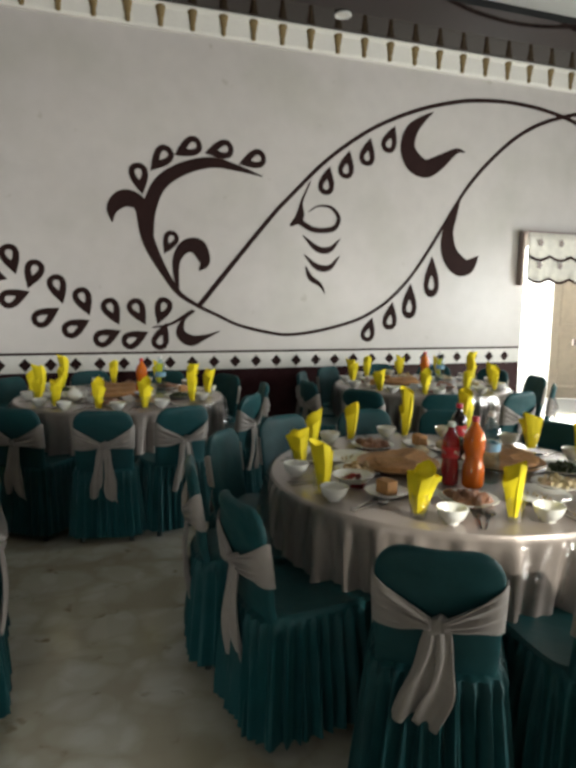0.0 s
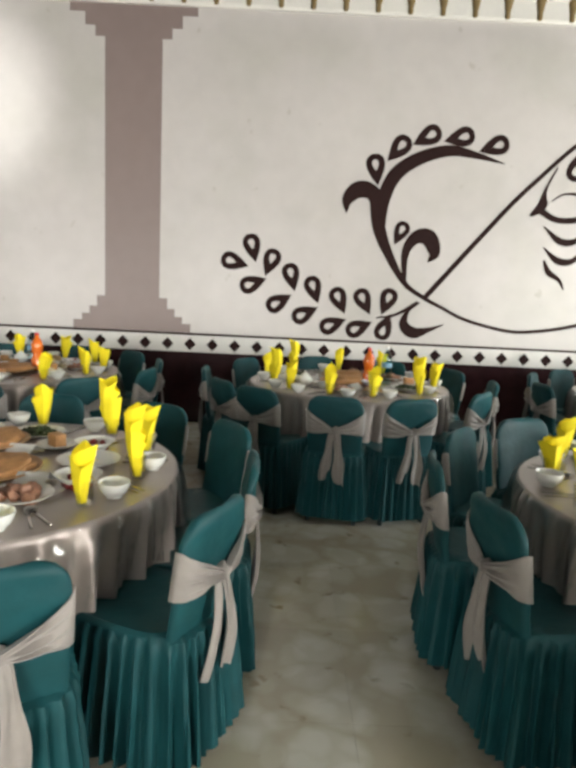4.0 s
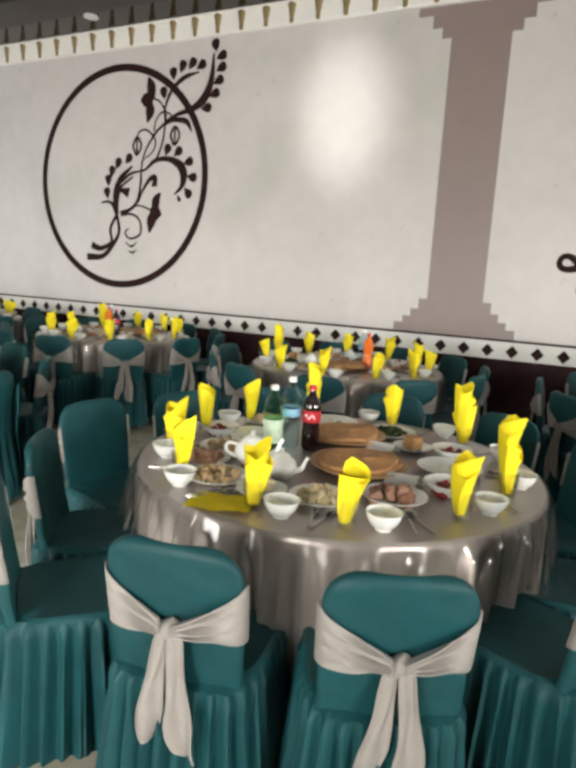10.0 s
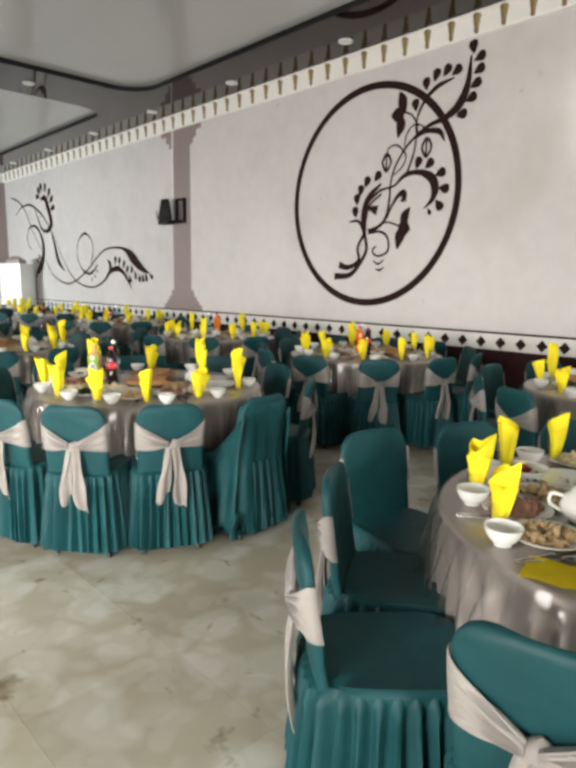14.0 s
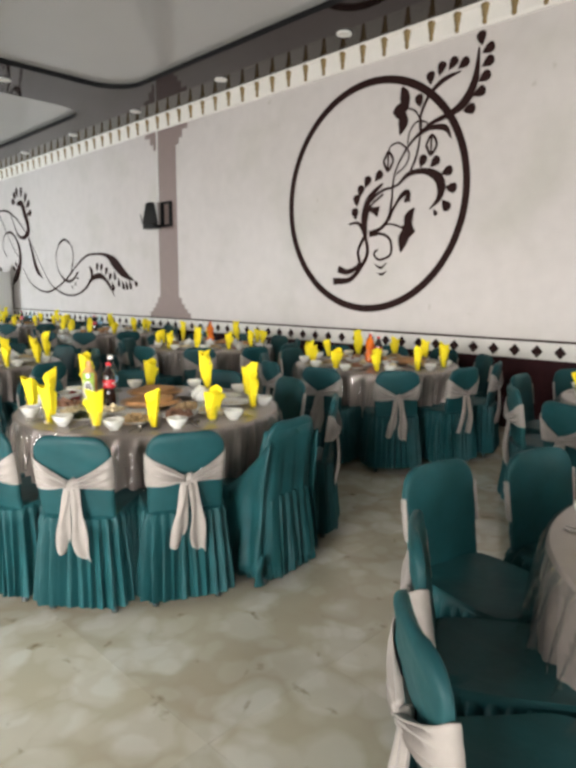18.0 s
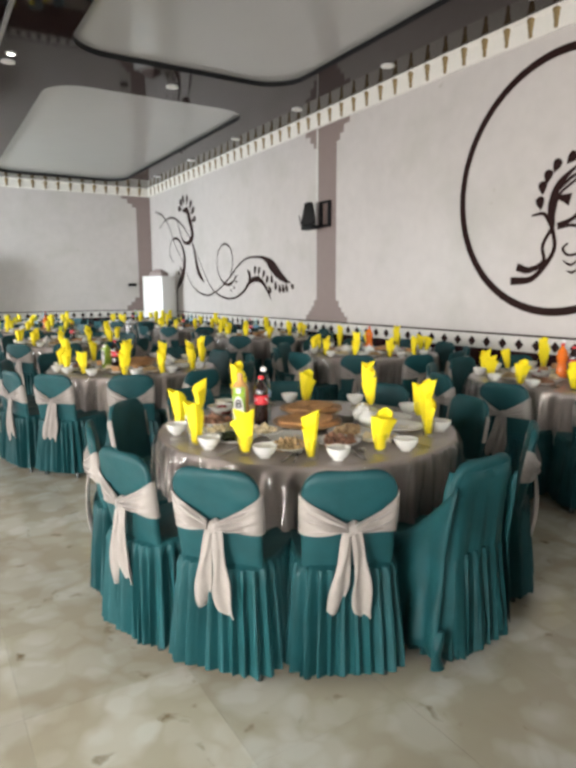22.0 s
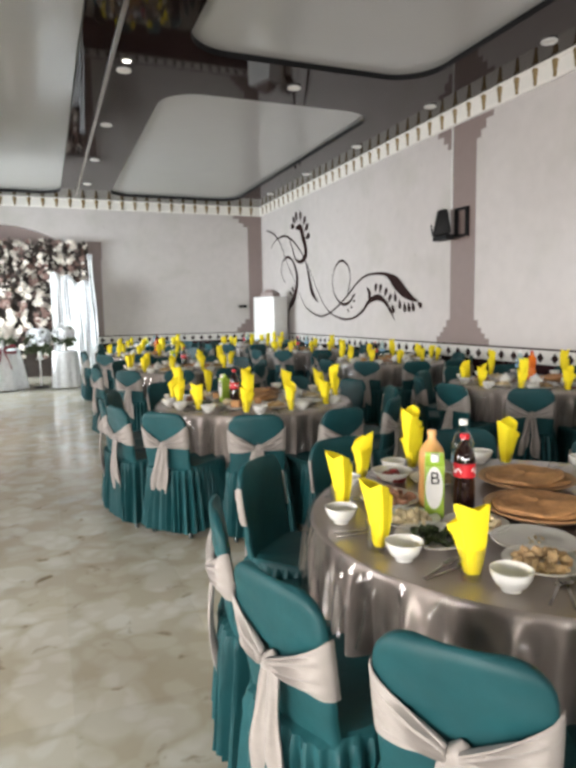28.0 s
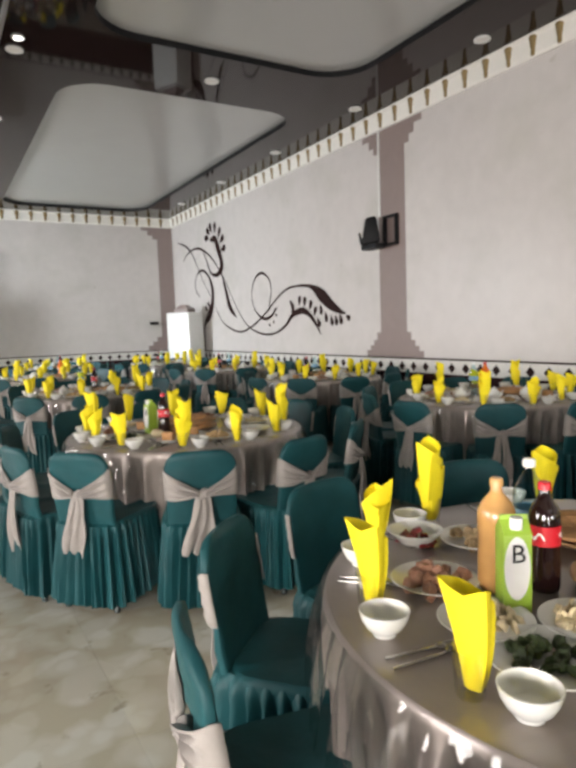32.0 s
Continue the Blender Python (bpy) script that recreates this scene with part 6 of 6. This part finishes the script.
def stage():
    r_ = random.Random(5)
    w = thing("flower_wall", "backdrop of cream silk flowers hanging over dark foliage", "flower backdrop")
    part("backing", box(-21.44, -21.32, -1.4, 3.34, 0.0, 3.24), M_LEAF, w)
    cream, brown, leaf = bmesh.new(), bmesh.new(), bmesh.new()
    y = -1.35
    while y < 3.30:
        length = r_.uniform(0.9, 2.3)
        z = 3.30
        while z > 3.25 - length:
            tuft(cream if r_.random() < 0.62 else brown, -21.25 + r_.uniform(0, 0.16), y + r_.uniform(-0.06, 0.06), z, r_.uniform(0.05, 0.105), r_)
            if r_.random() < 0.7:
                leaf_spray(leaf, -21.28 + r_.uniform(0, 0.2), y + r_.uniform(-0.1, 0.1), z - 0.04, r_.uniform(0.08, 0.15), r_)
            z -= r_.uniform(0.05, 0.11)
        y += r_.uniform(0.10, 0.19)
    for _ in range(240):
        tuft(cream if r_.random() < 0.7 else brown, -21.22 + r_.uniform(0, 0.15), r_.uniform(-1.35, 3.1), r_.uniform(0.5, 2.2), r_.uniform(0.06, 0.14), r_)
    part("flowers", cream, M_FLOWER, w, "cream silk flowers")["kind"] = "stuff"
    part("dark_flowers", brown, M_BLOSSOM, w, "brownish pink silk flowers")["kind"] = "stuff"
    part("leaves", leaf, M_LEAF, w, "dark dried foliage")["kind"] = "stuff"
    d = thing("tulle_drape", "white tulle curtain gathered beside the arch", "curtain")
    rows = []
    for j in range(16):
        t = j / 15
        row = []
        for k in range(71):
            q = k / 70
            top = 2.42 + 0.10 * math.sin(q * 5 + 0.6) + 0.05 * math.sin(q * 17)
            wave = 0.02 * math.sin(q * 34 + 2.5 * math.sin(4 * q + 3 * t) + 2.2 * t) + 0.012 * math.sin(q * 71 - 7 * t) + 0.06 * math.sin(q * 9 + 3 * t)
            row.append((-20.86 + wave * (0.3 + 0.35 * t), 2.42 + 0.90 * q + 0.05 * (q - 0.5) * t - 0.04 * (1 - t) * (0.5 - q), top - (top - 0.02) * t))
        rows.append(row)
    bm, _ = grid(rows)
    give_depth(part("tulle", bm, M_LACE, d), 0.006)
    rows = []
    for j in range(12):
        t = j / 11
        rows.append([(-20.80 + 0.02 * math.sin(k * 1.9 + 4 * t), 3.27 + 0.13 * k / 10 + 0.05 * t + 0.02 * math.sin(7 * t + k), 2.98 - 2.4 * t) for k in range(11)])
    bm, _ = grid(rows)
    give_depth(part("side_strip", bm, M_LACE, d, "narrow white strip hanging at the curtain's edge"), 0.005)
    draped("draped_stand", "square stand under a long white tulle cloth", -18.45, 2.58, 0.24, 0.25, 0.77, 10, 3)
    draped("draped_table", "wide table under a white tulle cloth with a red bow", -18.75, 0.85, 0.55, 0.85, 0.82, 18, 4)
    pole = thing("flower_stand", "slim black stand holding a white bouquet", "stand")
    part("foot", lathe([(0, 0), (0.16, 0), (0.15, 0.02), (0.03, 0.04), (0, 0.04)], 20, shift=(-18.7, 2.08, 0)), M_BLACK, pole)
    part("pole", lathe([(0, 0.04), (0.02, 0.04), (0.02, 0.58), (0.09, 0.60), (0, 0.60)], 14, shift=(-18.7, 2.08, 0)), M_WHITE, pole)
    bouquet("round white bouquet on a slim stand", -18.7, 2.08, 0.602, 0.24, 0.46, 6, M_LACE)
    bouquet("large white bouquet on the draped table", -18.9, 1.35, 0.822, 0.30, 0.36, 7, M_FLOWER)
    bouquet("white bouquet on the square draped stand", -18.5, 2.58, 0.772, 0.2, 0.36, 8, M_LACE)
    bow = thing("red_bow", "dark red ribbon bow on the white table cloth", "ribbon")
    for nm, ctrl in (("loop", ((1.42, 0.84), (1.62, 0.92), (1.66, 0.80), (1.44, 0.79))), ("loop", ((1.40, 0.84), (1.22, 0.92), (1.18, 0.80), (1.40, 0.79))), ("tail", ((1.42, 0.82), (1.50, 0.66), (1.56, 0.46))), ("tail", ((1.40, 0.82), (1.36, 0.66), (1.30, 0.50)))):
        path = smooth_path(ctrl, 6)
        bm, _ = grid([[(-18.17 + 0.02 * math.sin(k * 0.9) + o, p[0], p[1] + o * 0.6) for k, p in enumerate(path)] for o in (-0.05, 0.05)])
        give_depth(part(nm, bm, M_CRIMSON, bow), 0.006)


stage()

# ---- small repeats on the walls ----
corbel = lathe([(0, 0.0), (0.020, 0.004), (0.026, 0.03), (0.025, 0.07), (0.036, 0.11), (0.040, 0.15), (0.050, 0.175), (0.052, 0.205), (0, 0.206)], 10)
for v in corbel.verts:
    v.co.y *= 0.6
corbel = finish(corbel)
corbel.materials.append(M_GOLD)
north, west = bpy.data.objects["cornice_north"], bpy.data.objects["cornice_west"]
for k in range(88):
    o = new("corbel", corbel)
    o.parent = north
    o.matrix_basis = pose(-3.45 - 0.316 * 56 + 0.316 * k, WALL_N - 0.055, CORNICE + 0.012)
for k in range(30):
    o = new("corbel", corbel)
    o.parent = west
    o.matrix_basis = pose(WALL_W + 0.058, 7.72 - 0.316 * k, CORNICE + 0.012, 0, 0, 90)

bm = bmesh.new()
bm.faces.new([bm.verts.new(p) for p in ((-0.062, 0, 0), (0, 0, -0.066), (0.062, 0, 0), (0, 0, 0.066))])
r = bmesh.ops.extrude_face_region(bm, geom=bm.faces[:])
bmesh.ops.translate(bm, verts=[v for v in r["geom"] if isinstance(v, bmesh.types.BMVert)], vec=(0, 0.006, 0))
diamond = finish(bm, False)
diamond.materials.append(M_DARK)
north, west = bpy.data.objects["border_north"], bpy.data.objects["border_west"]
for k in range(-18, 90):
    x = -0.868 - 0.238 * k
    if WALL_W + 0.1 < x < DOOR_X0 - 0.1:
        o = new("diamond", diamond)
        o.parent = north
        o.matrix_basis = pose(x, WALL_N - 0.0115, 0.848)
for k in range(19):
    o = new("diamond", diamond)
    o.parent = west
    o.matrix_basis = pose(WALL_W + 0.0115, WALL_N - 0.15 - 0.238 * k, 0.848, 0, 0, 90)

# ---- floor tiles: one sheet of joint, tiles on it; those by the walk are pieces of their own ----
slab = wall("floor", "pale green-beige polished marble tiled floor", [(WALL_W - 3.2, WALL_E + T, WALL_S - T, WALL_N + T, -0.02, -0.003)], mat("floor_joint", (0.42, 0.405, 0.35), 0.6, scale=20))
TS = 0.60
tile = box(-TS / 2 + 0.0006, TS / 2 - 0.0006, -TS / 2 + 0.0006, TS / 2 - 0.0006, -0.004, 0.0)
tile = finish(tile, False)
tile.materials.append(M_FLOOR)
rest = bmesh.new()
for i in range(-46, 24):
    for j in range(-13, 21):
        x, y = -5.0 + TS * i, 2.54 + TS * j
        if not (WALL_W - 2.6 < x < WALL_E and WALL_S < y < WALL_N):
            continue
        if -10.7 < x < 0.1 and 0.6 < y < 7.9 and len(slab.children) < 290:
            o = new("tile", tile)
            o.parent = slab
            o.matrix_basis = pose(x, y, 0)
        else:
            h = TS / 2 - 0.0006
            rest.faces.new([rest.verts.new(p) for p in ((x - h, y - h, 0), (x + h, y - h, 0), (x + h, y + h, 0), (x - h, y + h, 0))])
o = part("far_tiles", rest, M_FLOOR, slab, smooth=False)
o["kind"] = "stuff"
